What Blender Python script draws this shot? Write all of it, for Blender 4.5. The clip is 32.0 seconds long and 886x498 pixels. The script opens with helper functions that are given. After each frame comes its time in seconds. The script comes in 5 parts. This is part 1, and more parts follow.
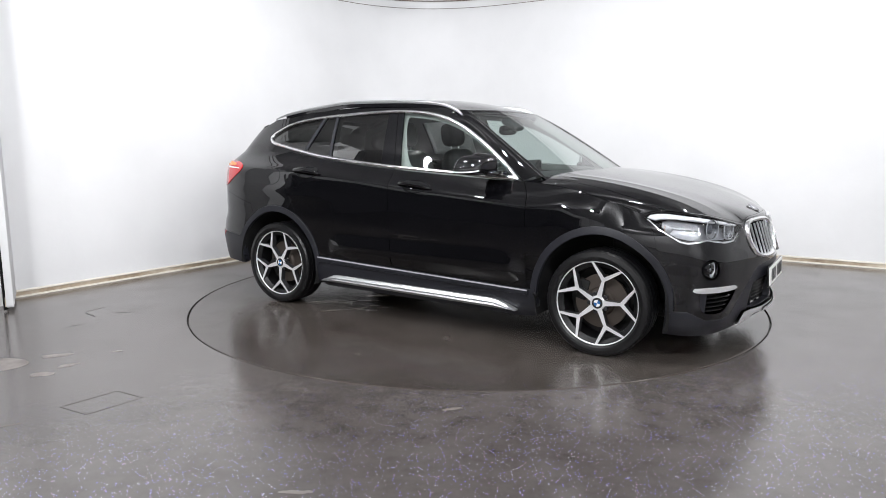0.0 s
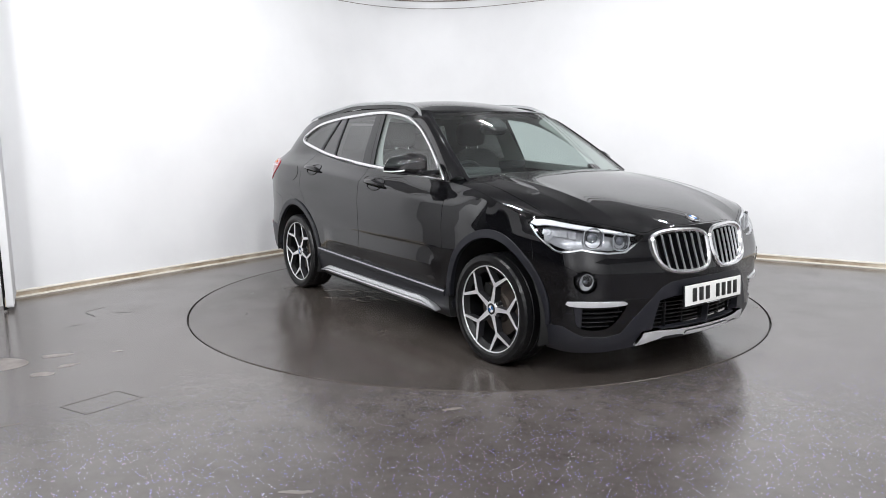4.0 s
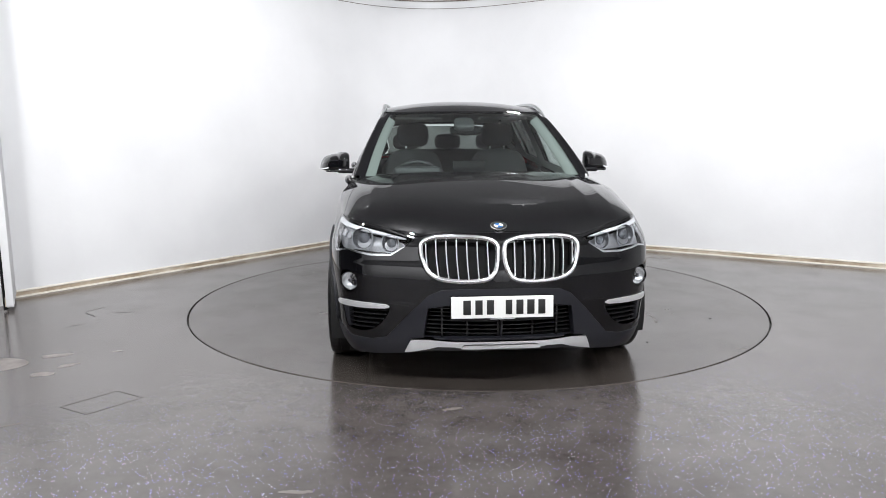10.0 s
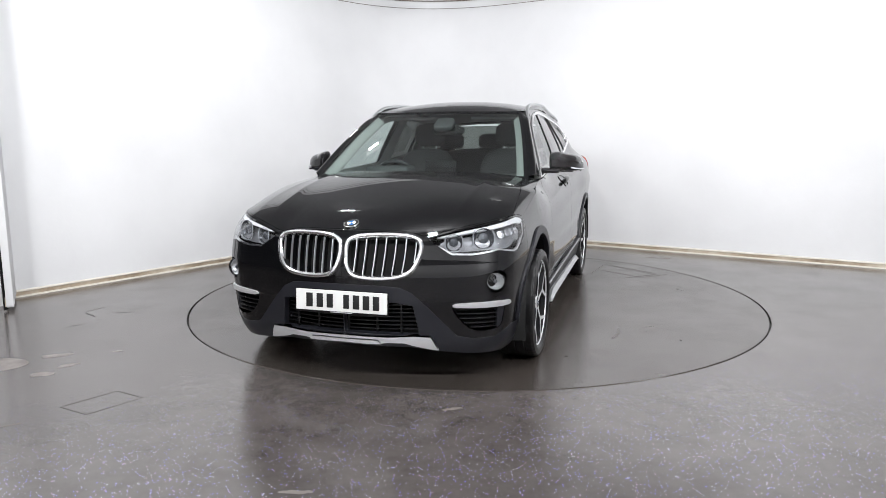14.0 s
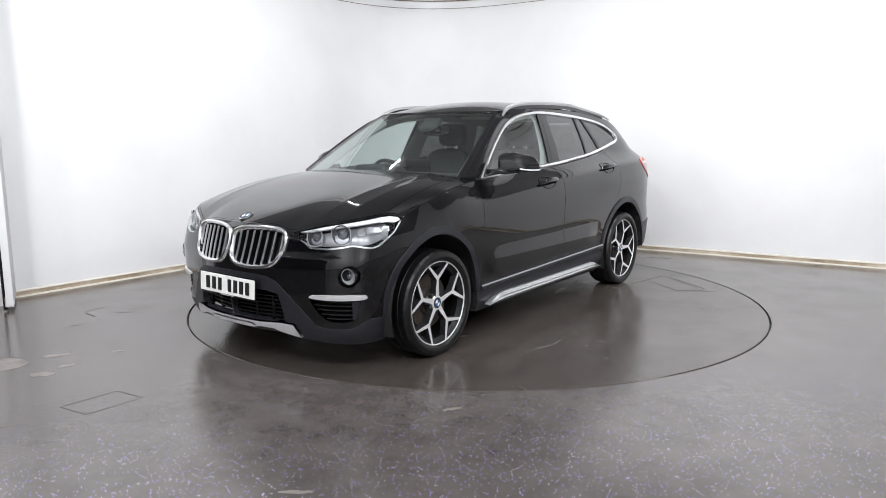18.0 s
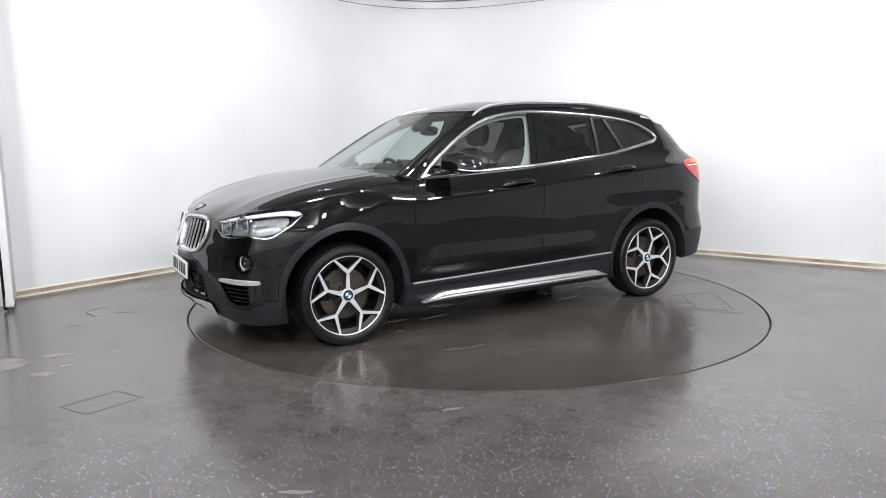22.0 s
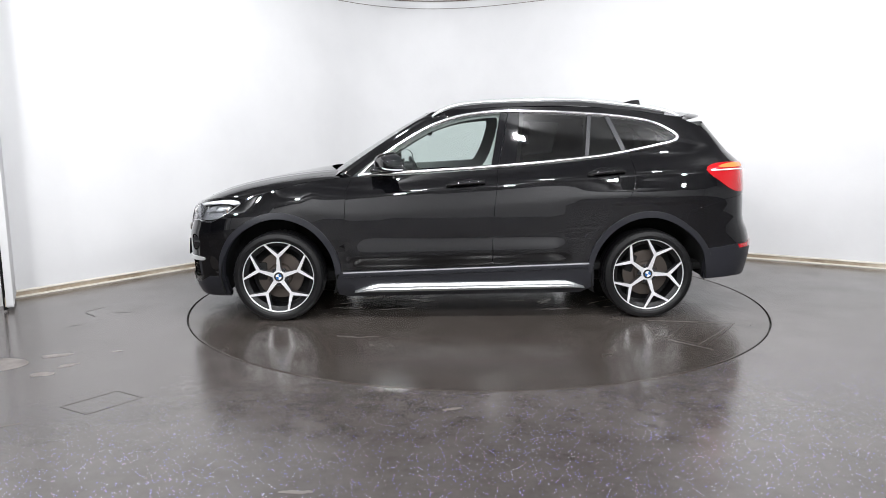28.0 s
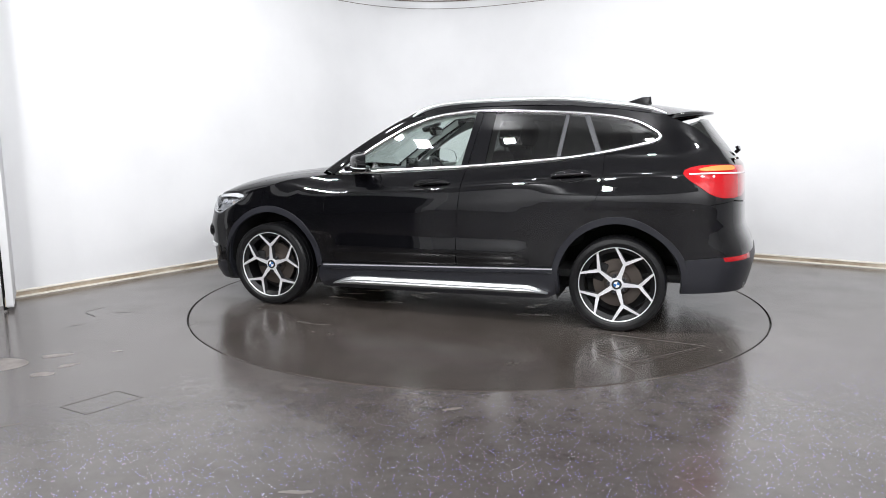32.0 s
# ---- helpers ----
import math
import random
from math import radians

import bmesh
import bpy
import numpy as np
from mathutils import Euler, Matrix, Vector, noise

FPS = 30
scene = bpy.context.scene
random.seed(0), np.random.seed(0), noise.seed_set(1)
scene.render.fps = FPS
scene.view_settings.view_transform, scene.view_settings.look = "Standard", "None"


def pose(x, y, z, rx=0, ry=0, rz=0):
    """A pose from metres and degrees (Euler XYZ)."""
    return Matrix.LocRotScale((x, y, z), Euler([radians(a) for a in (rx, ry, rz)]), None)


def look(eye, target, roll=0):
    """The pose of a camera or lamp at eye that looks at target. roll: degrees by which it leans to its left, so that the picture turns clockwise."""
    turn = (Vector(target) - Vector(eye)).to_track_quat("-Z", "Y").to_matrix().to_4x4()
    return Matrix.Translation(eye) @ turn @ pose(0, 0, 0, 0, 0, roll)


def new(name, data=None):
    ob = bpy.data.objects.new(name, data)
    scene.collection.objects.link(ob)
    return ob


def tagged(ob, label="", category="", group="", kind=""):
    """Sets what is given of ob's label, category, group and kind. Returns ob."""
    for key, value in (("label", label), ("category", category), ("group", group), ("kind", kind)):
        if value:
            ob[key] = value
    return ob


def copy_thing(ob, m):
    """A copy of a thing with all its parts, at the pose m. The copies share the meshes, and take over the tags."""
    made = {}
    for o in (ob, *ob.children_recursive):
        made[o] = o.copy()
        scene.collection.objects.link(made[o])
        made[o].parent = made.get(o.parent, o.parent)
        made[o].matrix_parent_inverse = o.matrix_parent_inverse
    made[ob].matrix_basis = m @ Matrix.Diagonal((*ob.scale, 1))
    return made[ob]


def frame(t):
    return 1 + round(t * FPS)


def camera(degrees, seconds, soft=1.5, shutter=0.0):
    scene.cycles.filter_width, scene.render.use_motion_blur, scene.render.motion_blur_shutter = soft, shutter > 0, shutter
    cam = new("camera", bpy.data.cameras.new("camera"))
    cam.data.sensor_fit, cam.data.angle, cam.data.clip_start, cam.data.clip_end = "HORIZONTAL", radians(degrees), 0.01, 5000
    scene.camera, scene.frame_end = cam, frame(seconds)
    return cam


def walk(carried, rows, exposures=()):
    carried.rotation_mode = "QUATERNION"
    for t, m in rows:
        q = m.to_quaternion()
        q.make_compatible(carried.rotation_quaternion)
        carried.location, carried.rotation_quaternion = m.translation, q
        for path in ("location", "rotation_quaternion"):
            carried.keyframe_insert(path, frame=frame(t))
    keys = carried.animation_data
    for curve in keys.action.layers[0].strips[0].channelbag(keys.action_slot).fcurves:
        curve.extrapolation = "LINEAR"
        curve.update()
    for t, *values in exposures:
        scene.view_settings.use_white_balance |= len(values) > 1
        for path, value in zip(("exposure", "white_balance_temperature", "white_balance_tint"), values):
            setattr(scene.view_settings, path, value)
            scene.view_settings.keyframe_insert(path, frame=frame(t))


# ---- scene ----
from mathutils import geometry

cam = camera(64.153, 32.0, soft=.9)
EYE = Vector((0, -5.782, 1.307))
VIEW = look(EYE, EYE + Vector((-0.04384, 0.98684, -0.15563)), -0.252)
walk(cam, [(0.0, VIEW), (32.0, VIEW)], exposures=[(0.0, 0.0), (32.0, 0.0)])

# ---- world and light ----
CEILING = 3.14
world = bpy.data.worlds.new("world")
world.use_nodes = True
world.node_tree.nodes["Background"].inputs[0].default_value = (0.9, 0.93, 1, 1)
world.node_tree.nodes["Background"].inputs[1].default_value = 0.05
scene.world = world


def lamp(x, y, z, tx, ty, tz, sx, sy, watts):
    data = bpy.data.lights.new("lamp", "AREA")
    data.shape, data.size, data.size_y, data.energy = "RECTANGLE", sx, sy, watts
    data.color = (0.980, 0.989, 1.008)
    ob = new("lamp", data)
    ob.matrix_world = look((x, y, z), (tx, ty, tz))
    return ob


# ---- materials ----
def material(name, color=(.5, .5, .5), rough=.5, metal=0.0, **more):
    m = bpy.data.materials.new(name)
    m.use_nodes = True
    b = m.node_tree.nodes["Principled BSDF"]
    b.inputs["Base Color"].default_value = (*color, 1)
    b.inputs["Roughness"].default_value = rough
    b.inputs["Metallic"].default_value = metal
    for key, value in more.items():
        b.inputs[key.replace("_", " ")].default_value = value
    return m


def node(m, kind, **values):
    n = m.node_tree.nodes.new(kind)
    for key, value in values.items():
        n.inputs[key.replace("_", " ")].default_value = value
    return n


def link(m, a, b):
    m.node_tree.links.new(a, b)


def bsdf(m):
    return m.node_tree.nodes["Principled BSDF"]


def ramp(m, fac, stops):
    r = m.node_tree.nodes.new("ShaderNodeValToRGB")
    while len(r.color_ramp.elements) < len(stops):
        r.color_ramp.elements.new(0.5)
    for e, (p, c) in zip(r.color_ramp.elements, stops):
        e.position, e.color = p, (*c, 1) if len(c) == 3 else c
    link(m, fac, r.inputs[0])
    return r.outputs[0]


def grain(m, scale, detail=4, rough=.55, kind="ShaderNodeTexNoise"):
    t = m.node_tree.nodes.new("ShaderNodeTexCoord")
    n = node(m, kind, Scale=scale)
    if kind == "ShaderNodeTexNoise":
        n.inputs["Detail"].default_value, n.inputs["Roughness"].default_value = detail, rough
    link(m, t.outputs["Object"], n.inputs["Vector"])
    return n.outputs[0]


def bump(m, height, strength, distance):
    b = node(m, "ShaderNodeBump", Strength=strength, Distance=distance)
    link(m, height, b.inputs["Height"])
    link(m, b.outputs[0], bsdf(m).inputs["Normal"])


def pane(name, tint, base=.07, falloff=4.5):
    """Thin glass: clear or tinted, its gloss growing towards grazing angles."""
    m = bpy.data.materials.new(name)
    m.use_nodes = True
    nt = m.node_tree
    nt.nodes.remove(bsdf(m))
    tr, gl, lw, mix = (nt.nodes.new("ShaderNode" + k) for k in ("BsdfTransparent", "BsdfGlossy", "LayerWeight", "MixShader"))
    tr.inputs[0].default_value = (*tint, 1)
    gl.inputs["Roughness"].default_value = 0.012
    lw.inputs[0].default_value = .5
    power, gain = (nt.nodes.new("ShaderNodeMath") for _ in range(2))
    power.operation, gain.operation = "POWER", "MULTIPLY_ADD"
    power.inputs[1].default_value = falloff
    gain.inputs[1].default_value, gain.inputs[2].default_value = 1 - base, base
    link(m, lw.outputs["Facing"], power.inputs[0])
    link(m, power.outputs[0], gain.inputs[0])
    link(m, gain.outputs[0], mix.inputs[0])
    link(m, tr.outputs[0], mix.inputs[1])
    link(m, gl.outputs[0], mix.inputs[2])
    link(m, mix.outputs[0], nt.nodes["Material Output"].inputs[0])
    return m


PAINT = material("black_paint", (.005, .005, .006), .32, 0, Coat_Weight=1, Coat_Roughness=.010, Coat_IOR=1.60, Specular_IOR_Level=.02)
n1 = grain(PAINT, 900, 1)
link(PAINT, ramp(PAINT, n1, [(.35, (.0016, .0016, .0021)), (.75, (.0034, .0034, .0044))]), bsdf(PAINT).inputs["Base Color"])
PLASTIC = material("grey_black_plastic", (.0118, .0123, .0168), .42)
bump(PLASTIC, grain(PLASTIC, 1400, 2), .15, .001)
GLOSSBLACK = material("gloss_black_plastic", (.006, .006, .007), .05)
DARK = material("matt_black", (.006, .006, .006), .8)
CHROME = material("chrome", (.93, .93, .94), .20, 1)
SATIN = material("satin_silver", (.55, .56, .57), .34, .85)
bump(SATIN, grain(SATIN, 500, 2), .05, .001)
RUBBER = material("tyre_rubber", (.0055, .0055, .006), .36, 0, Specular_IOR_Level=.34)
bump(RUBBER, grain(RUBBER, 160, 3), .2, .001)
RIMDARK = material("grey_rim_paint", (.028, .028, .031), .28, .3)
RIMFACE = material("machined_alloy", (.86, .86, .875), .42, .65)
STEEL = material("brake_steel", (.10, .083, .072), .5, .65)
GLASS = pane("clear_glass", (.85, .92, .895), .10)
TINT = pane("tinted_glass", (.12, .124, .122), .15)
REARTINT = pane("rear_screen_glass", (.22, .235, .225), .12)
GREYSTRIP = material("grey_sill_edge", (.30, .30, .32), .30)
LENS = pane("lamp_lens", (.95, .96, .97))
GLASSDOME = material("projector_glass", (.16, .17, .19), .05, .6)
BOWL = material("projector_bowl", (.11, .115, .125), .2, .6)
SATINLIGHT = material("bright_silver_trim", (.76, .77, .78), .30, .6)
RED = material("red_lens", (.42, .005, .009), .08, 0, Coat_Weight=1)
AMBER = material("amber_lens", (.62, .22, .06), .12)
PEACH = material("clear_amber_lens", (.55, .33, .20), .18, .3)
WHITEPLATE = material("plate_white", (.80, .80, .78), .35)
INK = material("plate_black", (.012, .012, .012), .4)
BLUE = material("badge_blue", (.04, .15, .38), .2)
WHITE = material("badge_white", (.8, .8, .82), .25)
LIGHTGUIDE = material("lamp_white_trim", (.70, .71, .73), .22, .2)
LAMPGREY = material("lamp_grey", (.24, .245, .26), .30, .5)
LAMPSILVER = material("lamp_silver", (.46, .47, .49), .22, .7)
FOGREF = material("fog_reflector", (.80, .81, .82), .22, .7)
SCREENGLASS = pane("windscreen_glass", (.80, .89, .86), .17, 3.8)
FABRIC = material("black_upholstery", (.030, .030, .032), .8)
bump(FABRIC, grain(FABRIC, 300, 3), .3, .002)
TRIM = material("dark_cabin_trim", (.042, .043, .045), .6)
HEADLINER = material("headliner", (.30, .305, .30), .9)

WALL = material("white_wall_paint", (.82, .82, .83), .75)
link(WALL, ramp(WALL, grain(WALL, 1.1, 6), [(.3, (.66, .662, .672)), (.7, (.72, .722, .732))]), bsdf(WALL).inputs["Base Color"])
bump(WALL, grain(WALL, 22, 6), .12, .01)
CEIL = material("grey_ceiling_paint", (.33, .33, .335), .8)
FIXTURE = material("white_lamp_housing", (.7, .7, .7), .5)
BACKWALL = material("pale_back_wall", (.80, .80, .81), .7)
SKIRT = material("worn_skirting", (.50, .44, .35), .55)
link(SKIRT, ramp(SKIRT, grain(SKIRT, 3.5, 8, .7), [(.30, (.17, .125, .085)), (.47, (.36, .29, .21)), (.68, (.58, .52, .43))]), bsdf(SKIRT).inputs["Base Color"])
bump(SKIRT, grain(SKIRT, 30, 5), .4, .004)
CREAM = material("worn_cream_paint", (.62, .58, .51), .5)
link(CREAM, ramp(CREAM, grain(CREAM, 5, 7, .7), [(.30, (.36, .30, .23)), (.42, (.60, .56, .49)), (.70, (.72, .69, .63))]), bsdf(CREAM).inputs["Base Color"])
bump(CREAM, grain(CREAM, 40, 4), .3, .003)


def safety_floor(name, tones, flecks, gloss_range):
    """Dark brown-grey safety vinyl with fine glitter flakes and worn, uneven gloss."""
    m = material(name, (.06, .055, .053), .2)
    b = bsdf(m)
    big = grain(m, .9, 6, .6)
    tone = ramp(m, big, [(.3, tones[0]), (.55, tones[1]), (.75, tones[2])])
    mottle = ramp(m, grain(m, 5.5, 8, .68), [(.28, (.74, .71, .69)), (.50, (1, 1, 1)), (.74, (1.20, 1.19, 1.19))])
    worn = m.node_tree.nodes.new("ShaderNodeMixRGB")
    worn.blend_type, worn.inputs[0].default_value = "MULTIPLY", 1
    link(m, tone, worn.inputs[1])
    link(m, mottle, worn.inputs[2])
    tone = worn.outputs[0]
    fleck = node(m, "ShaderNodeTexVoronoi", Scale=132)
    tc = m.node_tree.nodes.new("ShaderNodeTexCoord")
    link(m, tc.outputs["Object"], fleck.inputs["Vector"])
    near = ramp(m, fleck.outputs["Distance"], [(.30, (1, 1, 1)), (.34, (0, 0, 0))])
    pick = node(m, "ShaderNodeSeparateColor")
    link(m, fleck.outputs["Color"], pick.inputs[0])
    some = ramp(m, pick.outputs[0], [(flecks, (0, 0, 0)), (flecks + .02, (1, 1, 1))])
    kept = node(m, "ShaderNodeMath")
    kept.operation = "MULTIPLY"
    link(m, near, kept.inputs[0])
    link(m, some, kept.inputs[1])
    # the flakes are walked off the floor behind and left of the turntable
    place = node(m, "ShaderNodeVectorMath")
    place.operation = "DOT_PRODUCT"
    place.inputs[1].default_value = (.28, -1, 0)
    link(m, tc.outputs["Object"], place.inputs[0])
    uneven = node(m, "ShaderNodeMath")
    uneven.operation = "ADD"
    link(m, place.outputs["Value"], uneven.inputs[0])
    link(m, grain(m, 1.6, 5), uneven.inputs[1])
    worn_off = node(m, "ShaderNodeMapRange")
    for key, value in (("From Min", 2.15), ("From Max", 3.45), ("To Min", .04), ("To Max", 1.0)):
        worn_off.inputs[key].default_value = value
    link(m, uneven.outputs[0], worn_off.inputs["Value"])
    amount = node(m, "ShaderNodeMath")
    amount.operation = "MULTIPLY"
    link(m, kept.outputs[0], amount.inputs[0])
    link(m, worn_off.outputs[0], amount.inputs[1])
    hue = ramp(m, pick.outputs[1], [(.12, (.22, .20, .98)), (.30, (.97, .97, .99)), (.46, (.60, .62, .92)), (.70, (.30, .24, .98)), (.95, (.80, .50, .75))])
    mix = m.node_tree.nodes.new("ShaderNodeMixRGB")
    link(m, amount.outputs[0], mix.inputs[0])
    link(m, tone, mix.inputs[1])
    link(m, hue, mix.inputs[2])
    link(m, mix.outputs[0], b.inputs["Base Color"])
    gloss = ramp(m, grain(m, 2.2, 7, .65), [(.3, (gloss_range[0],) * 3), (.7, (gloss_range[1],) * 3)])
    link(m, gloss, b.inputs["Roughness"])
    b.inputs["Specular IOR Level"].default_value = 1.0
    bump(m, grain(m, 260, 2), .09, .002)
    return m


FLOOR = safety_floor("safety_vinyl", ((.080, .070, .065), (.102, .091, .086), (.125, .112, .107)), .87, (.11, .25))
DISC = safety_floor("turntable_vinyl", ((.048, .039, .034), (.064, .055, .049), (.083, .073, .068)), .96, (.13, .29))


# ---- mesh helpers ----
def mesh_object(name, verts, faces, mat, parent=None, label="", normals=None, smooth=False):
    me = bpy.data.meshes.new(name)
    me.from_pydata([tuple(v) for v in verts], [], [tuple(f) for f in faces])
    if smooth or normals is not None:
        me.polygons.foreach_set("use_smooth", [True] * len(me.polygons))
    for one in (mat if isinstance(mat, (list, tuple)) else [mat]):
        me.materials.append(one)
    if normals is not None:
        me.normals_split_custom_set_from_vertices([tuple(n) for n in normals])
    ob = new(name, me)
    if parent is not None:
        ob.parent = parent
    if label:
        tagged(ob, label)
    return ob


def part(name, bm, mat, parent, label="", smooth=True, angle=35):
    """Link a bmesh as one mesh object under a thing or a part."""
    me = bpy.data.meshes.new(name)
    if smooth:
        for f in bm.faces:
            f.smooth = True
        for e in bm.edges:
            if len(e.link_faces) == 2 and e.calc_face_angle(0) > radians(angle):
                e.smooth = False
    bm.to_mesh(me)
    bm.free()
    for one in (mat if isinstance(mat, (list, tuple)) else [mat]):
        me.materials.append(one)
    ob = new(name, me)
    if parent is not None:
        ob.parent = parent
    if label:
        tagged(ob, label)
    return ob


def block(sx, sy, sz, at=(0, 0, 0), bevel=0.0, seg=2, bm=None, m=None):
    bm = bm or bmesh.new()
    mat = (m or Matrix.Translation(at)) @ Matrix.Diagonal((sx, sy, sz, 1))
    r = bmesh.ops.create_cube(bm, size=1, matrix=mat)
    if bevel:
        edges = list({e for v in r["verts"] for e in v.link_edges})
        bmesh.ops.bevel(bm, geom=edges, offset=bevel, segments=seg, profile=.5, affect="EDGES")
    return bm


def lathe(profile, axis="y", n=64, bm=None, at=(0, 0, 0), caps=True):
    """Turn (radius, height) points about an axis."""
    bm = bm or bmesh.new()
    rings = []
    for r, h in profile:
        ring = []
        for i in range(n):
            a = 2 * math.pi * i / n
            c, s = r * math.cos(a), r * math.sin(a)
            p = {"y": (c, h, s), "z": (c, s, h), "x": (h, c, s)}[axis]
            ring.append(bm.verts.new(Vector(p) + Vector(at)))
        rings.append(ring)
    for a, b in zip(rings, rings[1:]):
        for i in range(n):
            j = (i + 1) % n
            bm.faces.new((a[i], a[j], b[j], b[i]))
    for ring, flip in ((rings[0], 1), (rings[-1], 0)):
        if caps and (profile[0] if flip else profile[-1])[0] > 1e-4:
            bm.faces.new(ring[::-1] if flip else ring)
    bmesh.ops.recalc_face_normals(bm, faces=bm.faces)
    return bm


def sweep(path, normals, section, closed=False, bm=None, taper=None):
    """Sweep a section of (out, across) points along a path; normals point out of the surface that it lies on."""
    bm = bm or bmesh.new()
    path, normals = np.array(path, float), np.array(normals, float)
    n, rings = len(path), []
    for i in range(n):
        a, b = (path[(i - 1) % n], path[(i + 1) % n]) if closed else (path[max(i - 1, 0)], path[min(i + 1, n - 1)])
        t = (b - a) / (np.linalg.norm(b - a) + 1e-9)
        o = normals[i] - t * normals[i].dot(t)
        o /= np.linalg.norm(o) + 1e-9
        c = np.cross(t, o)
        k = taper(i / (n - 1)) if taper else 1
        rings.append([bm.verts.new(path[i] + (o * p + c * q) * k) for p, q in section])
    m = len(section)
    for i in range(n if closed else n - 1):
        r0, r1 = rings[i], rings[(i + 1) % n]
        for j in range(m):
            bm.faces.new((r0[j], r0[(j + 1) % m], r1[(j + 1) % m], r1[j]))
    if not closed:
        bm.faces.new(rings[0][::-1])
        bm.faces.new(rings[-1])
    bmesh.ops.recalc_face_normals(bm, faces=bm.faces)
    return bm


def oval(a, b, n=10):
    return [(a * math.cos(2 * math.pi * i / n), b * math.sin(2 * math.pi * i / n)) for i in range(n)]


def corner_cut(pts, times=2, closed=True):
    """Round the corners of an outline."""
    p = np.array(pts, float)
    for _ in range(times):
        q = np.roll(p, -1, 0) if closed else p[1:]
        a = p if closed else p[:-1]
        r = np.empty((2 * len(a), 2))
        r[0::2], r[1::2] = a * .75 + q * .25, a * .25 + q * .75
        p = r if closed else np.vstack([p[:1], r, p[-1:]])
    return [tuple(v) for v in p]


def dense(pts, step, closed=True):
    out = []
    n = len(pts)
    for i in range(n if closed else n - 1):
        a, b = np.array(pts[i]), np.array(pts[(i + 1) % n])
        k = max(1, int(np.ceil(np.linalg.norm(b - a) / step)))
        out += [a + (b - a) * j / k for j in range(k)]
    if not closed:
        out.append(np.array(pts[-1]))
    return np.array(out)


def inside(p, poly):
    x, y = p[:, 0], p[:, 1]
    odd = np.zeros(len(p), bool)
    q = np.roll(poly, -1, 0)
    for (x1, y1), (x2, y2) in zip(poly, q):
        cross = (y1 > y) != (y2 > y)
        odd ^= cross & (x < (x2 - x1) * (y - y1) / (y2 - y1 + 1e-12) + x1)
    return odd


def edge_distance(p, poly):
    q = np.roll(poly, -1, 0)
    best = np.full(len(p), 9.0)
    for a, b in zip(poly, q):
        d = b - a
        t = np.clip(((p - a) @ d) / (d @ d + 1e-12), 0, 1)
        best = np.minimum(best, np.hypot(*(p - a - t[:, None] * d).T))
    return best


def frame_of(surf, ab):
    """Points and outward normals of a surface (function, sign) at parameters ab."""
    f, sign = surf
    a, b = ab[:, 0], ab[:, 1]
    e = .004
    p = f(a, b)
    n = np.cross(f(a + e, b) - f(a - e, b), f(a, b + e) - f(a, b - e)) * sign
    n /= np.linalg.norm(n, axis=1)[:, None] + 1e-12
    return p, n


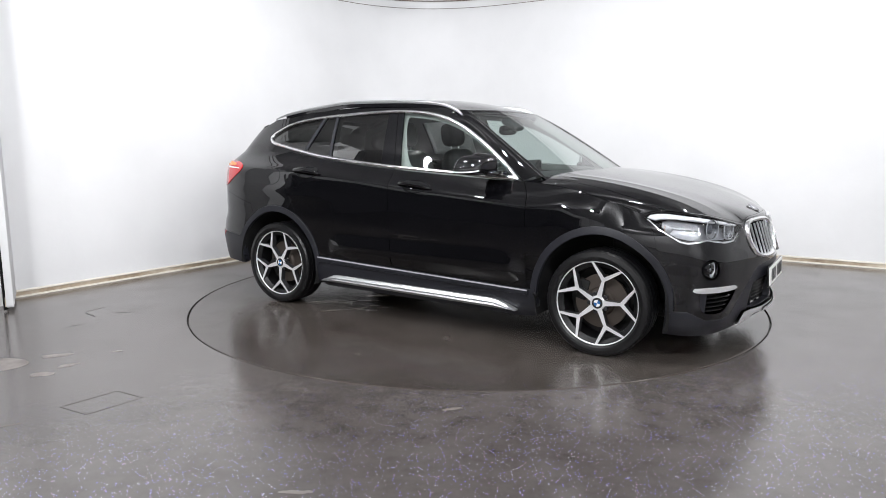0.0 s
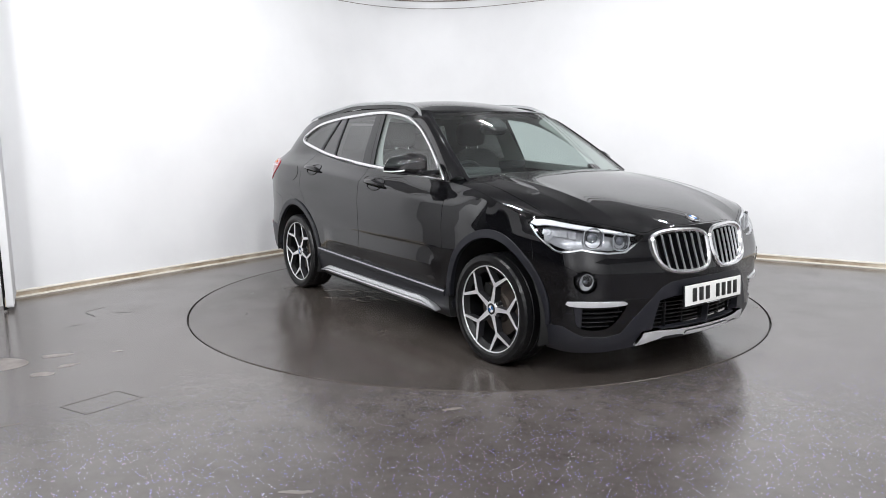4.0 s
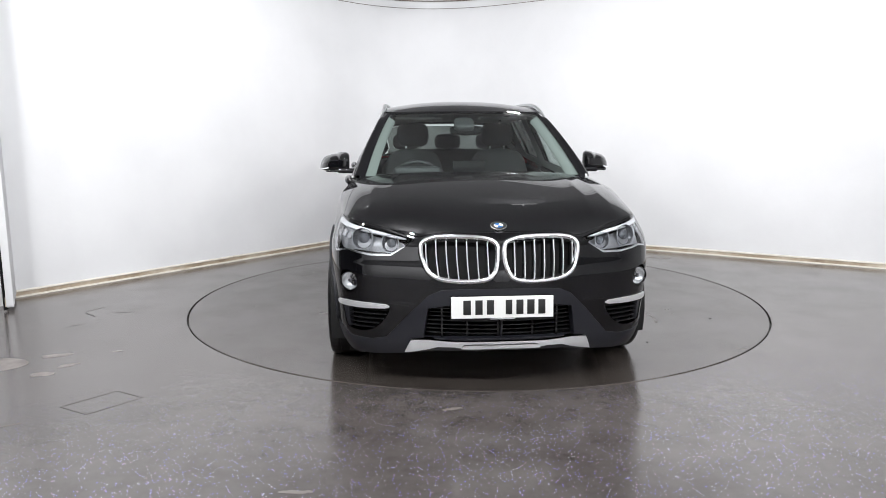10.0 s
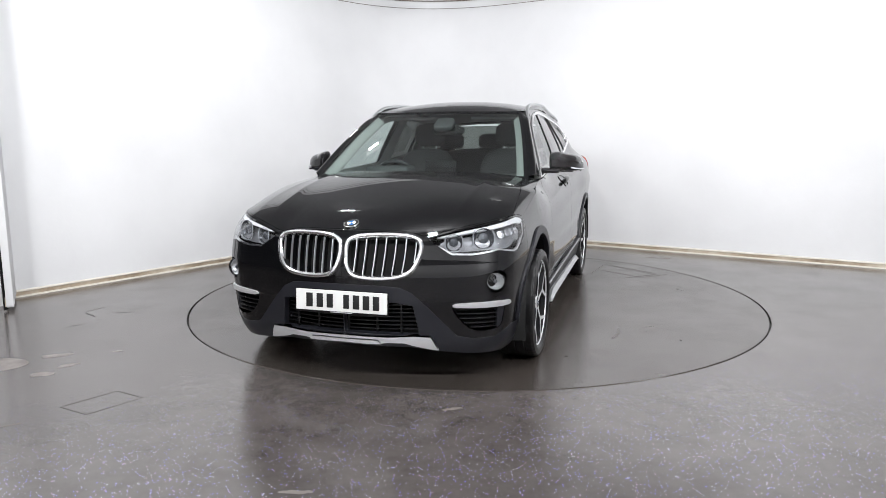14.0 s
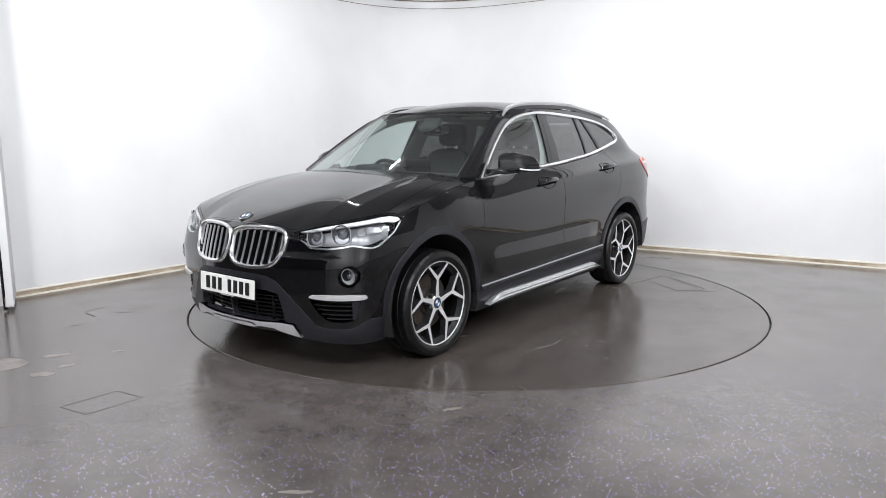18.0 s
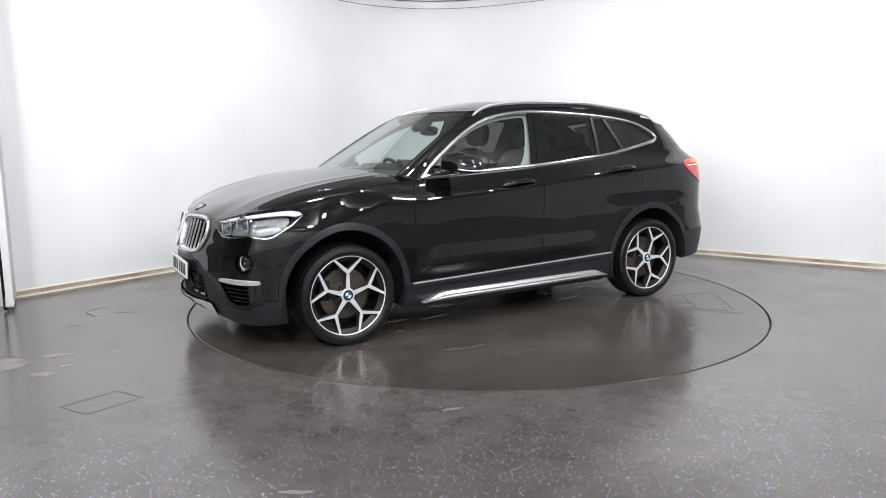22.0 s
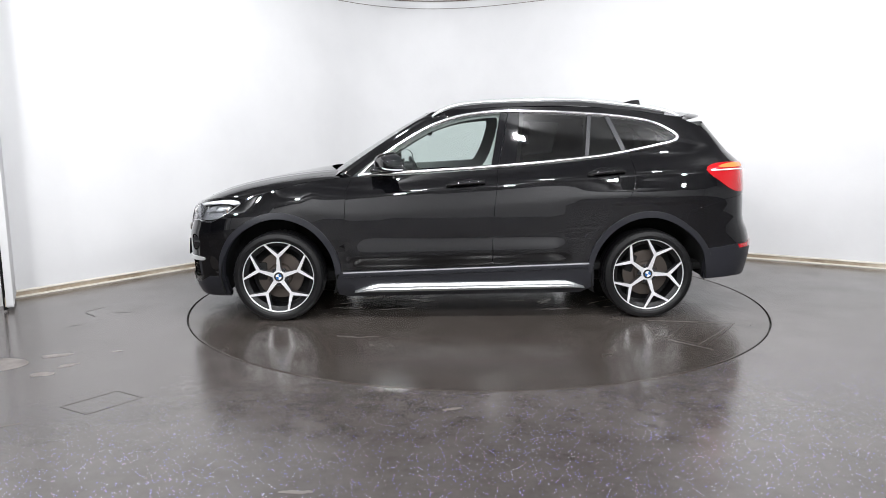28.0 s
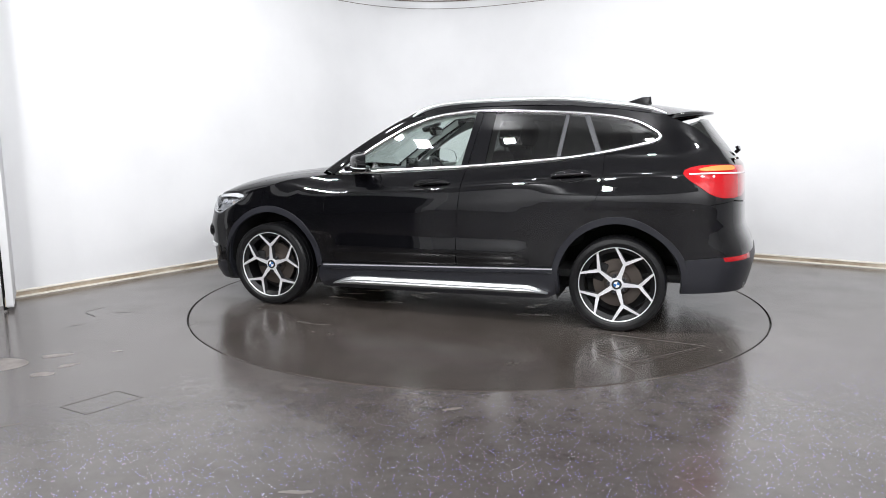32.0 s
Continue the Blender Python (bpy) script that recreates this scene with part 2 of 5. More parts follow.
def patch(name, surf, poly, mat, parent, label="", off=0.0, step=.05, holes=(), depth=.012, gap=.0, mirror=0, rows=(), extra=()):
    """A sheet panel: the part of a surface inside an outline, with turned-in edges. mirror: 1 the other flank, 2 both in one mesh.
    rows: lines of extra points along a fold that replace the points near them; extra: further points."""
    loops = [dense(poly, step)] + [dense(h, step) for h in holes]
    if gap:
        q = np.roll(loops[0], -1, 0) - np.roll(loops[0], 1, 0)
        area = np.sum(loops[0][:, 0] * np.roll(loops[0][:, 1], -1) - loops[0][:, 1] * np.roll(loops[0][:, 0], -1))
        nrm = np.stack([-q[:, 1], q[:, 0]], 1) * (1 if area > 0 else -1)
        loops[0] = loops[0] + gap * nrm / (np.linalg.norm(nrm, axis=1)[:, None] + 1e-9)
    lo, hi = loops[0].min(0), loops[0].max(0)
    ga, gb = np.meshgrid(np.arange(lo[0] + step / 2, hi[0], step), np.arange(lo[1] + step / 2, hi[1], step))
    grid = np.stack([ga.ravel(), gb.ravel()], 1)
    if len(grid):
        near = np.zeros(len(grid), bool)
        for row in rows:
            near |= np.abs(grid[:, 1] - np.interp(grid[:, 0], row[::-1, 0], row[::-1, 1])) < .009
        rows = list(rows) + list(extra)
        grid = np.vstack([grid[~near], *rows])
        keep = inside(grid, loops[0]) & (edge_distance(grid, loops[0]) > np.where(np.arange(len(grid)) < len(grid) - sum(map(len, rows)), step * .35, .008))
        for h in loops[1:]:
            keep &= ~inside(grid, h) & (edge_distance(grid, h) > step * .35)
        grid = grid[keep]
    pts, edges = [], []
    for loop in loops:
        k = len(pts)
        pts += [Vector(v) for v in loop]
        edges += [(k + i, k + (i + 1) % len(loop)) for i in range(len(loop))]
    pts += [Vector(v) for v in grid]
    v2, _, f2, *_ = geometry.delaunay_2d_cdt(pts, edges, [], 0, 1e-6)
    v2 = np.array([tuple(v) for v in v2])
    tri = np.array([f for f in f2 if len(f) == 3])
    mid = v2[tri].mean(1)
    keep = inside(mid, loops[0])
    for h in loops[1:]:
        keep &= ~inside(mid, h)
    tri = tri[keep]
    p, n = frame_of(surf, v2)
    p = p + n * off
    f = surf[1] < 0
    V, N, F = [p], [n], [tri[:, ::-1] if f else tri]
    count = len(p)
    quads = []
    if depth:
        for index, loop in enumerate(loops):
            lp, ln = frame_of(surf, loop)
            t = np.roll(lp, -1, 0) - np.roll(lp, 1, 0)
            side_n = np.cross(t, ln)
            side_n /= np.linalg.norm(side_n, axis=1)[:, None] + 1e-9
            # turn the edge's normal away from the sheet
            q = np.roll(loop, -1, 0) - np.roll(loop, 1, 0)
            area = np.sum(loop[:, 0] * np.roll(loop[:, 1], -1) - loop[:, 1] * np.roll(loop[:, 0], -1))
            out2 = np.stack([q[:, 1], -q[:, 0]], 1) * (1 if (area > 0) == (index == 0) else -1)
            out2 /= np.linalg.norm(out2, axis=1)[:, None] + 1e-9
            side_n *= np.sign(np.sum(side_n * (surf[0](*(loop + .002 * out2).T) - lp), 1))[:, None]
            r = min(.0035, abs(depth) * .4) * (1 if depth > 0 else 0)
            k = len(loop)
            V += [lp + ln * off, lp + ln * (off - r) + side_n * r * .5, lp + ln * (off - depth) + side_n * r * .5]
            N += [ln, side_n, side_n]
            for j in (0, k):
                quads += [(count + j + i, count + j + (i + 1) % k, count + j + k + (i + 1) % k, count + j + k + i) for i in range(k)]
            count += 3 * k
    V, N = np.vstack(V), np.vstack(N)
    faces = [tuple(t) for t in F[0]] + quads
    flip = np.array([1, -1, 1])
    if mirror == 1:
        V, N, faces = V * flip, N * flip, [t[::-1] for t in faces]
    elif mirror == 2:
        k = len(V)
        faces = faces + [tuple(i + k for i in t[::-1]) for t in faces]
        V, N = np.vstack([V, V * flip]), np.vstack([N, N * flip])
    return mesh_object(name, V, faces, mat, parent, label, N)


MARK_DARK = material("dark_floor_crack", (.042, .036, .033), .4)
WET = material("standing_water", (.040, .034, .030), .04)
bump(WET, grain(WET, 24, 4), .7, .012)
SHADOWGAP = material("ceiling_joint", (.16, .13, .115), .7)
RINGLIGHT = material("lamp_ring", (.30, .31, .33), .25)
MARK_PALE = material("pale_floor_scratch", (.20, .18, .165), .25)
MARK_FAINT = material("faint_disc_line", (.105, .094, .088), .3)
MARK_WORN = material("worn_floor_patch", (.14, .125, .118), .3)
link(MARK_WORN, ramp(MARK_WORN, grain(MARK_WORN, 9, 6, .7), [(.34, (.115, .100, .093)), (.60, (.255, .225, .208))]), bsdf(MARK_WORN).inputs["Base Color"])
WALL_LINE = material("wall_crack_line", (.68, .68, .69), .8)
# colour of the unseen bay, kept dark so that the car reflects darkness there
BAY = material("unseen_bay_dark", (.075, .075, .08), .7)
# ---- the room ----
def strip_wall(name, pts, z0, z1, thick, mat, label=""):
    """An upright wall along points in plan, its face on the left of the way, with thickness."""
    p = np.array(pts, float)
    d = np.gradient(p, axis=0)
    d /= np.linalg.norm(d, axis=1)[:, None]
    out = np.stack([d[:, 1], -d[:, 0]], 1) * thick
    bm = bmesh.new()
    rings = []
    for a, b in zip(p, p + out):
        rings.append([bm.verts.new((*a, z0)), bm.verts.new((*a, z1)), bm.verts.new((*b, z1)), bm.verts.new((*b, z0))])
    for r, s in zip(rings, rings[1:]):
        for j in range(4):
            bm.faces.new((r[j], r[(j + 1) % 4], s[(j + 1) % 4], s[j]))
    bm.faces.new(rings[0])
    bm.faces.new(rings[-1][::-1])
    bmesh.ops.recalc_face_normals(bm, faces=bm.faces)
    return tagged(part(name, bm, mat, None, angle=25), label, kind="structure")


# plan of the studio: two white walls that meet in a wide rounded corner
LEFT_END, CORNER, RIGHT_END = np.array([-3.86, -.19]), np.array([-.85, 4.13]), np.array([6.6, -.12])
def rounded_corner(radius_back, n=14):
    u, v = LEFT_END - CORNER, RIGHT_END - CORNER
    a, b = CORNER + u / np.linalg.norm(u) * radius_back, CORNER + v / np.linalg.norm(v) * radius_back
    return [a * (1 - t) ** 2 + CORNER * 2 * t * (1 - t) + b * t * t for t in np.linspace(0, 1, n)]


WALK_ROUND = [LEFT_END, LEFT_END * .5 + CORNER * .5, *rounded_corner(1.5), CORNER * .5 + RIGHT_END * .5, RIGHT_END][::-1]
strip_wall("wall_studio", WALK_ROUND, 0, CEILING, .15, WALL, "white painted studio wall with a rounded corner")
strip_wall("wall_right", [(6.6, -7.4), (6.6, -.12)], 0, CEILING, .15, WALL, "white painted side wall")
# the wall behind the camera, and an unseen dark bay behind a wide opening in the left wall, added for the dark
# reflections in the car
BACK, LEFT = -7.4, -5.2
strip_wall("wall_back", [(LEFT, BACK), (0, BACK), (6.6, BACK)], 0, CEILING, .15, BACKWALL, "pale wall behind the turntable")
for y0, y1, z0, z1 in ((-1.05, -7.0, 2.5, CEILING), (-7.0, BACK, 0, CEILING)):
    strip_wall("wall_left", [(LEFT, y0), (LEFT, (y0 + y1) / 2), (LEFT, y1)], z0, z1, .15, WALL, "unseen white painted wall round the bay opening")
strip_wall("wall_bay", [(-7.8, -1.0), (-7.8, -4.1), (-7.8, -7.2)], 0, CEILING, .15, BAY, "unseen dark wall of the bay, added for its reflection")
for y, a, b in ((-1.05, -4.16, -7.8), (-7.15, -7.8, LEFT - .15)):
    strip_wall("wall_bay_side", [(a, y), ((a + b) / 2, y), (b, y)], 0, CEILING, .1, BAY, "unseen dark side wall of the bay, added for its reflection")
strip_wall("wall_entry", [(-3.68, -.40), (-3.9, -.65), (-4.12, -.93)], 0, CEILING, .12, WALL, "white painted wall beside the opening")

# skirting: a stained board between a rounded cream bead and a cream toe
def skirting(name, pts, prof, mat, label):
    p = np.array(pts, float)
    d = np.gradient(p, axis=0)
    d /= np.linalg.norm(d, axis=1)[:, None]
    inn = np.stack([-d[:, 1], d[:, 0]], 1)
    bm = bmesh.new()
    rings = [[bm.verts.new((*(a + i * o), z)) for o, z in prof] for a, i in zip(p, inn)]
    for r, s in zip(rings, rings[1:]):
        for j in range(len(prof)):
            k = (j + 1) % len(prof)
            bm.faces.new((r[j], r[k], s[k], s[j]))
    bm.faces.new(rings[0])
    bm.faces.new(rings[-1][::-1])
    bmesh.ops.recalc_face_normals(bm, faces=bm.faces)
    return tagged(part(name, bm, mat, None, angle=30), label, kind="structure")


skirting("baseboard", WALK_ROUND, [(-.002, .010), (.014, .010), (.013, .046), (-.002, .046)], SKIRT, "brown-stained scuffed skirting along the studio wall")
skirting("baseboard_bead", WALK_ROUND, [(-.002, .044), (.018, .044), (.020, .050), (.014, .057), (-.002, .060)], CREAM, "rounded cream bead on top of the skirting")
skirting("baseboard_toe", WALK_ROUND, [(-.002, 0), (.030, 0), (.028, .009), (.014, .013), (-.002, .013)], CREAM, "cream toe strip at the foot of the skirting")

# floor with a round pit for the turntable
R_DISC, R_PIT = 2.249, 2.262
bm = bmesh.new()
ring = [bm.verts.new((R_PIT * math.cos(a), R_PIT * math.sin(a), 0)) for a in np.linspace(0, 2 * math.pi, 192, endpoint=False)]
low = [bm.verts.new((v.co.x, v.co.y, -.06)) for v in ring]
outer = []
for a in np.linspace(0, 2 * math.pi, 192, endpoint=False):
    c, s = math.cos(a), math.sin(a)
    k = min(9.5 / max(abs(c), 1e-6), 10.5 / max(abs(s), 1e-6))
    outer.append(bm.verts.new((k * c, k * s, 0)))
for i in range(192):
    j = (i + 1) % 192
    bm.faces.new((ring[i], outer[i], outer[j], ring[j]))
    bm.faces.new((low[i], ring[i], ring[j], low[j]))
bm.faces.new(low)
tagged(part("floor", bm, FLOOR, None, smooth=False), "dark grey glittered safety vinyl floor, damp and glossy", kind="structure")

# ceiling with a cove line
# out of view; its grey keeps the reflections in the car's upper panels dark
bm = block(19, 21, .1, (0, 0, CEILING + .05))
tagged(part("ceiling", bm, CEIL, None, smooth=False), "grey ceiling out of view", kind="structure")

CORNICE = 3.03
# cornice board along the top of the studio wall
p = np.array(WALK_ROUND)
d = np.gradient(p, axis=0)
d /= np.linalg.norm(d, axis=1)[:, None]
inn = np.stack([-d[:, 1], d[:, 0]], 1)
bm = bmesh.new()
rings = [[bm.verts.new((*(a + i * o), z)) for o, z in ((-.002, CORNICE - .085), (.012, CORNICE - .085), (.012, CORNICE - .012), (.020, CORNICE - .006), (-.002, CORNICE - .002))] for a, i in zip(p, inn)]
for r, q in zip(rings, rings[1:]):
    for j in range(5):
        bm.faces.new((r[j], r[(j + 1) % 5], q[(j + 1) % 5], q[j]))
bmesh.ops.recalc_face_normals(bm, faces=bm.faces)
tagged(part("trim", bm, WALL, None, angle=30), "white cornice board under the ceiling", kind="structure")
# dark joints over and under the cornice
for z, h, o in ((CORNICE, .010, .024), (CORNICE - .090, .004, .013)):
    bm = bmesh.new()
    rings = [[bm.verts.new((*(a + i * q), zz)) for q, zz in ((-.002, z), (o, z), (o, z + h), (-.002, z + h))] for a, i in zip(p, inn)]
    for r, q in zip(rings, rings[1:]):
        for j in range(4):
            bm.faces.new((r[j], r[(j + 1) % 4], q[(j + 1) % 4], q[j]))
    bmesh.ops.recalc_face_normals(bm, faces=bm.faces)
    tagged(part("trim_joint", bm, SHADOWGAP, None, angle=30), "dark joint line of the cornice", kind="structure")

# narrow white leaf that stands out from the end of the wall, with a dark strip as the shade in the gap behind it
a, b = Vector((-3.845, -.17, 0)), Vector((-3.562, -.63, 0))
along = (b - a).normalized()
m = Matrix.Translation((a + b) / 2 + Vector((0, 0, 1.48))) @ Matrix.Rotation(math.atan2(along.y, along.x), 4, "Z")
leaf = tagged(part("door_leaf", block((b - a).length, .045, 2.90, bevel=.004, m=m), WALL, None), "open white door leaf at the end of the wall", "door")
part("edge_strip", block(.012, .052, 2.88, bevel=.002, m=m @ Matrix.Translation(((b - a).length / 2 + .004, 0, 0))), WALL, leaf, "white edge of the door leaf")
# solid black strip in place of the shade in the gap
part("gap_shade_strip", block(.007, .05, 2.86, (-3.606, -.618, 1.44), .002), DARK, leaf, "dark strip standing in for the shade behind the door leaf")
part("kick_strip", block((b - a).length, .010, .07, bevel=.002, m=m @ Matrix.Translation((0, -.028, -1.41))), SKIRT, leaf, "scuffed kick strip")

turntable = tagged(part("turntable", lathe([(R_DISC - .004, -.05), (R_DISC, -.004), (R_DISC - .004, 0.0)], "z", 192), DISC, None, angle=30),
                   "round dark vinyl turntable set flush in the floor", "turntable")


# cracks, scratches and worn spots of the floor
def flat_shape(name, pts, mat, parent, label, top=.0012):
    bm = bmesh.new()
    lo = [bm.verts.new((x, y, -.001)) for x, y in pts]
    hi = [bm.verts.new((x, y, top)) for x, y in pts]
    bm.faces.new(hi)
    for i in range(len(pts)):
        j = (i + 1) % len(pts)
        bm.faces.new((lo[i], lo[j], hi[j], hi[i]))
    bmesh.ops.recalc_face_normals(bm, faces=bm.faces)
    ob = part(name, bm, mat, parent, label, smooth=False)
    return ob if parent else tagged(ob, kind="structure")


def streak(name, a, b, width, mat, parent, label, rough=.35, seed=1):
    """A thin uneven line from a to b on the floor."""
    rnd = random.Random(seed)
    a, b = np.array(a), np.array(b)
    d = (b - a) / np.linalg.norm(b - a)
    n = np.array([-d[1], d[0]])
    ts = np.linspace(0, 1, 9)
    w = [width * (.35 + rnd.random() * rough + .6 * math.sin(math.pi * t) ** .5) / 2 for t in ts]
    c = [a + (b - a) * t + n * rnd.uniform(-.25, .25) * width for t in ts]
    return flat_shape(name, [tuple(p + n * k) for p, k in zip(c, w)] + [tuple(p - n * k) for p, k in zip(c[::-1], w[::-1])], mat, parent, label)


def blot(name, cx, cy, rx, ry, turn, mat, parent, label, seed):
    rnd = random.Random(seed)
    ph = [rnd.uniform(0, 6.28) for _ in range(5)]
    pts = []
    for i in range(40):
        t = 2 * math.pi * i / 40
        k = 1 + sum(.22 / (j + 1) * math.sin((j + 2) * t + ph[j]) for j in range(5))
        x, y = rx * k * math.cos(t), ry * k * math.sin(t)
        pts.append((cx + x * math.cos(turn) - y * math.sin(turn), cy + x * math.sin(turn) + y * math.cos(turn)))
    return flat_shape(name, pts, mat, parent, label)


HATCH = [(-2.04, -2.54), (-1.87, -2.31), (-1.69, -2.40), (-1.86, -2.63)]
for i in range(4):
    streak("floor_joint", HATCH[i], HATCH[(i + 1) % 4], .0022, MARK_DARK, None, "dark joint round a floor hatch", seed=i)
for i, (a, b, w) in enumerate((((-2.98, -.64), (-2.90, -.48), .008), ((-2.95, -.67), (-2.82, -.77), .009), ((-2.86, -1.05), (-2.80, -1.0), .007), ((-2.75, -.66), (-2.60, -.625), .003))):
    streak("floor_crack", a, b, w, MARK_DARK, None, "dark crack in the vinyl floor", seed=20 + i)
for i, (a, b, w) in enumerate((((-.15, -2.515), (-.055, -2.485), .022), ((-.73, -3.345), (-.60, -3.335), .022), ((1.87, 1.98), (2.13, 1.87), .03), ((-2.3, -2.86), (-2.1, -2.74), .008))):
    streak("floor_scratch", a, b, w, MARK_PALE, None, "pale scuff on the vinyl floor", seed=40 + i)
for i, (x, y, rx, ry) in enumerate(((-2.82, -1.92, .15, .17), (-2.43, -2.06, .06, .04), (-2.37, -1.90, .06, .025), (-2.55, -1.72, .08, .035), (-2.22, -1.62, .03, .012))):
    blot("floor_patch", x, y, rx, ry, .6, MARK_WORN, None, "worn bare patch in the vinyl floor", 60 + i)
for i, (a, b, w, mat) in enumerate((((-1.21, .84), (-1.80, .93), .010, MARK_FAINT), ((-1.80, .93), (-1.36, 1.44), .005, MARK_FAINT), ((-1.12, 1.18), (-1.38, 1.45), .005, MARK_DARK), ((-1.48, .90), (-1.18, 1.32), .004, MARK_DARK),
                                    ((-1.20, 1.33), (-1.40, 1.55), .014, MARK_FAINT), ((-1.74, 1.02), (-1.42, 1.45), .006, MARK_DARK))):
    streak("disc_scratch" if mat is MARK_FAINT else "disc_joint", a, b, w, mat, turntable, "scuffed line in the turntable's vinyl", seed=80 + i)
for i, (a, b, w) in enumerate((((.98, 1.19), (.84, 1.225), .020), ((.84, 1.225), (.70, 1.215), .012))):
    streak("disc_scuff", a, b, w, MARK_FAINT, turntable, "faint scuff on the turntable's vinyl", seed=170 + i)
for i, (x, y) in enumerate(((.9, 1.62), (-.55, -1.75), (1.45, .95))):
    blot("disc_spot", x, y, .012, .010, 0, MARK_DARK, turntable, "small dark spot", 90 + i)

# wet spots that dripped from the car
for i, (x, y, rx, ry, turn) in enumerate(((.98, .40, .16, .035, .1), (.62, .44, .13, .022, .2), (.42, .16, .10, .035, -.2), (.38, .03, .07, .03, .3), (-.29, .20, .10, .022, .0), (-.56, .20, .05, .10, -.4),
                                           (-.62, .47, .15, .03, .3), (-.69, -.42, .10, .05, .5), (-1.03, .20, .12, .04, -.3), (-.96, -.88, .10, .04, .7), (-.82, -.74, .13, .05, .8), (-.66, -.62, .10, .03, .6), (-.66, -1.0, .10, .03, .9), (-.46, -.86, .10, .025, .3), (-.45, -.72, .09, .03, .1), (-.30, -.63, .08, .02, .4), (-.72, -.76, .07, .03, -.3), (.80, .02, .09, .05, .6), (.98, .08, .06, .05, .2), (-1.06, .02, .05, .03, .9))):
    blot("water_spot", x, y, rx, ry, turn, WET, turntable, "wet glossy spot on the vinyl", 120 + i)
for i, (a, b, w) in enumerate((((.95, .10), (.70, -.06), .020), ((.72, .05), (.60, -.10), .012), ((-.90, .30), (-1.14, .12), .016), ((-.98, .42), (-1.15, .36), .010), ((1.08, .26), (.90, .20), .014), ((-.90, -.80), (-.70, -.66), .012), ((-.60, -.95), (-.50, -.78), .010))):
    streak("water_mark", a, b, w * .6, MARK_PALE, turntable, "pale dried water mark", seed=140 + i)

# hairline cracks of the walls
def wall_line(a, b, w):
    a, b = Vector(a), Vector(b)
    d = (b - a).normalized()
    n = (EYE - a)
    n.z = 0
    n = (n - d * n.dot(d)).normalized()
    bm = sweep([a + n * .001, (a + b) / 2 + n * .001, b + n * .001], [tuple(n)] * 3, [(-.004, -w / 2), (.0015, -w / 2), (.0015, w / 2), (-.004, w / 2)])
    tagged(part("wall_crack", bm, WALL_LINE, None, smooth=False), "fine grey crack line in the white wall", kind="structure")


wall_line((-3.214, .736, 1.948), (-3.136, .848, 1.953), .008)
wall_line((-3.218, .731, 1.93), (-3.235, .707, 1.50), .003)
wall_line((1.329, 2.887, 1.985), (1.842, 2.594, 1.975), .006)
wall_line((.518, 3.350, 2.225), (.522, 3.347, 1.75), .003)
wall_line((1.649, 2.704, .678), (1.856, 2.586, .683), .005)


# ---- the shape of the car ----
def spline(xs, ys):
    """Smooth monotone curve through the given stations."""
    xs, ys = np.array(xs, float), np.array(ys, float)
    h = np.diff(xs)
    d = np.diff(ys) / h
    m = np.empty_like(xs)
    m[0], m[-1] = d[0], d[-1]
    for i in range(1, len(xs) - 1):
        if d[i - 1] * d[i] <= 0:
            m[i] = 0
        else:
            w1, w2 = 2 * h[i] + h[i - 1], h[i] + 2 * h[i - 1]
            m[i] = (w1 + w2) / (w1 / d[i - 1] + w2 / d[i])

    def at(x):
        x = np.clip(np.asarray(x, float), xs[0], xs[-1])
        i = np.clip(np.searchsorted(xs, x, side="right") - 1, 0, len(xs) - 2)
        t = (x - xs[i]) / h[i]
        return ((1 + 2 * t) * (1 - t) ** 2 * ys[i] + t * (1 - t) ** 2 * h[i] * m[i]
                + t * t * (3 - 2 * t) * ys[i + 1] + t * t * (t - 1) * h[i] * m[i + 1])
    return at


# half width of the body by height, and its outline in plan, nose and tail
HALF = spline([.14, .20, .26, .34, .42, .52, .66, .80, .88, .94, .98, 1.03, 1.2, 1.5, 1.6],
              [.80, .845, .868, .882, .886, .893, .906, .906, .897, .884, .865, .830, .765, .637, .59])
NX = [1.2, 1.45, 1.65, 1.80, 1.896, 1.965, 2.015, 2.06, 2.108, 2.148, 2.1652, 2.1704, 2.171]
NY = [.905, .903, .893, .872, .845, .785, .700, .560, .400, .240, .120, .040, .0]
TX = [1.2, 1.5, 1.7, 1.86, 1.98, 2.07, 2.138, 2.182, 2.20, 2.205]
TY = [.905, .903, .895, .877, .844, .770, .630, .390, .185, .0]


def outline(xs, ys):
    fine = np.linspace(0, 1, 400)
    k = np.concatenate([[0], np.cumsum(np.hypot(np.diff(xs), np.diff(ys)))])
    fx, fy = spline(k, xs), spline(k, ys)
    px, py = fx(fine * k[-1]), fy(fine * k[-1])
    # even out the bends, keeping the ends
    g = np.exp(-.5 * (np.arange(-24, 25) / 8) ** 2)
    g /= g.sum()
    px = np.convolve(np.concatenate([2 * px[0] - px[24:0:-1], px, px[-2:-26:-1]]), g, "valid")
    py = np.convolve(np.concatenate([py[24:0:-1], py, -py[-2:-26:-1]]), g, "valid")
    kk = np.concatenate([[0], np.cumsum(np.hypot(np.diff(px), np.diff(py)))])
    return kk, px, py


NK, NPX, NPY = outline(NX, NY)
TK, TPX, TPY = outline(TX, TY)
S_NOSE, S_TAIL = 1.2 + NK[-1], -1.2 - TK[-1]
NOSE = spline([.14, .20, .26, .36, .48, .60, .64, .69, .775, .83, .88, 1.1], [.93, .955, .975, .985, 1.0, .999, .991, .971, .947, .905, .85, .6])
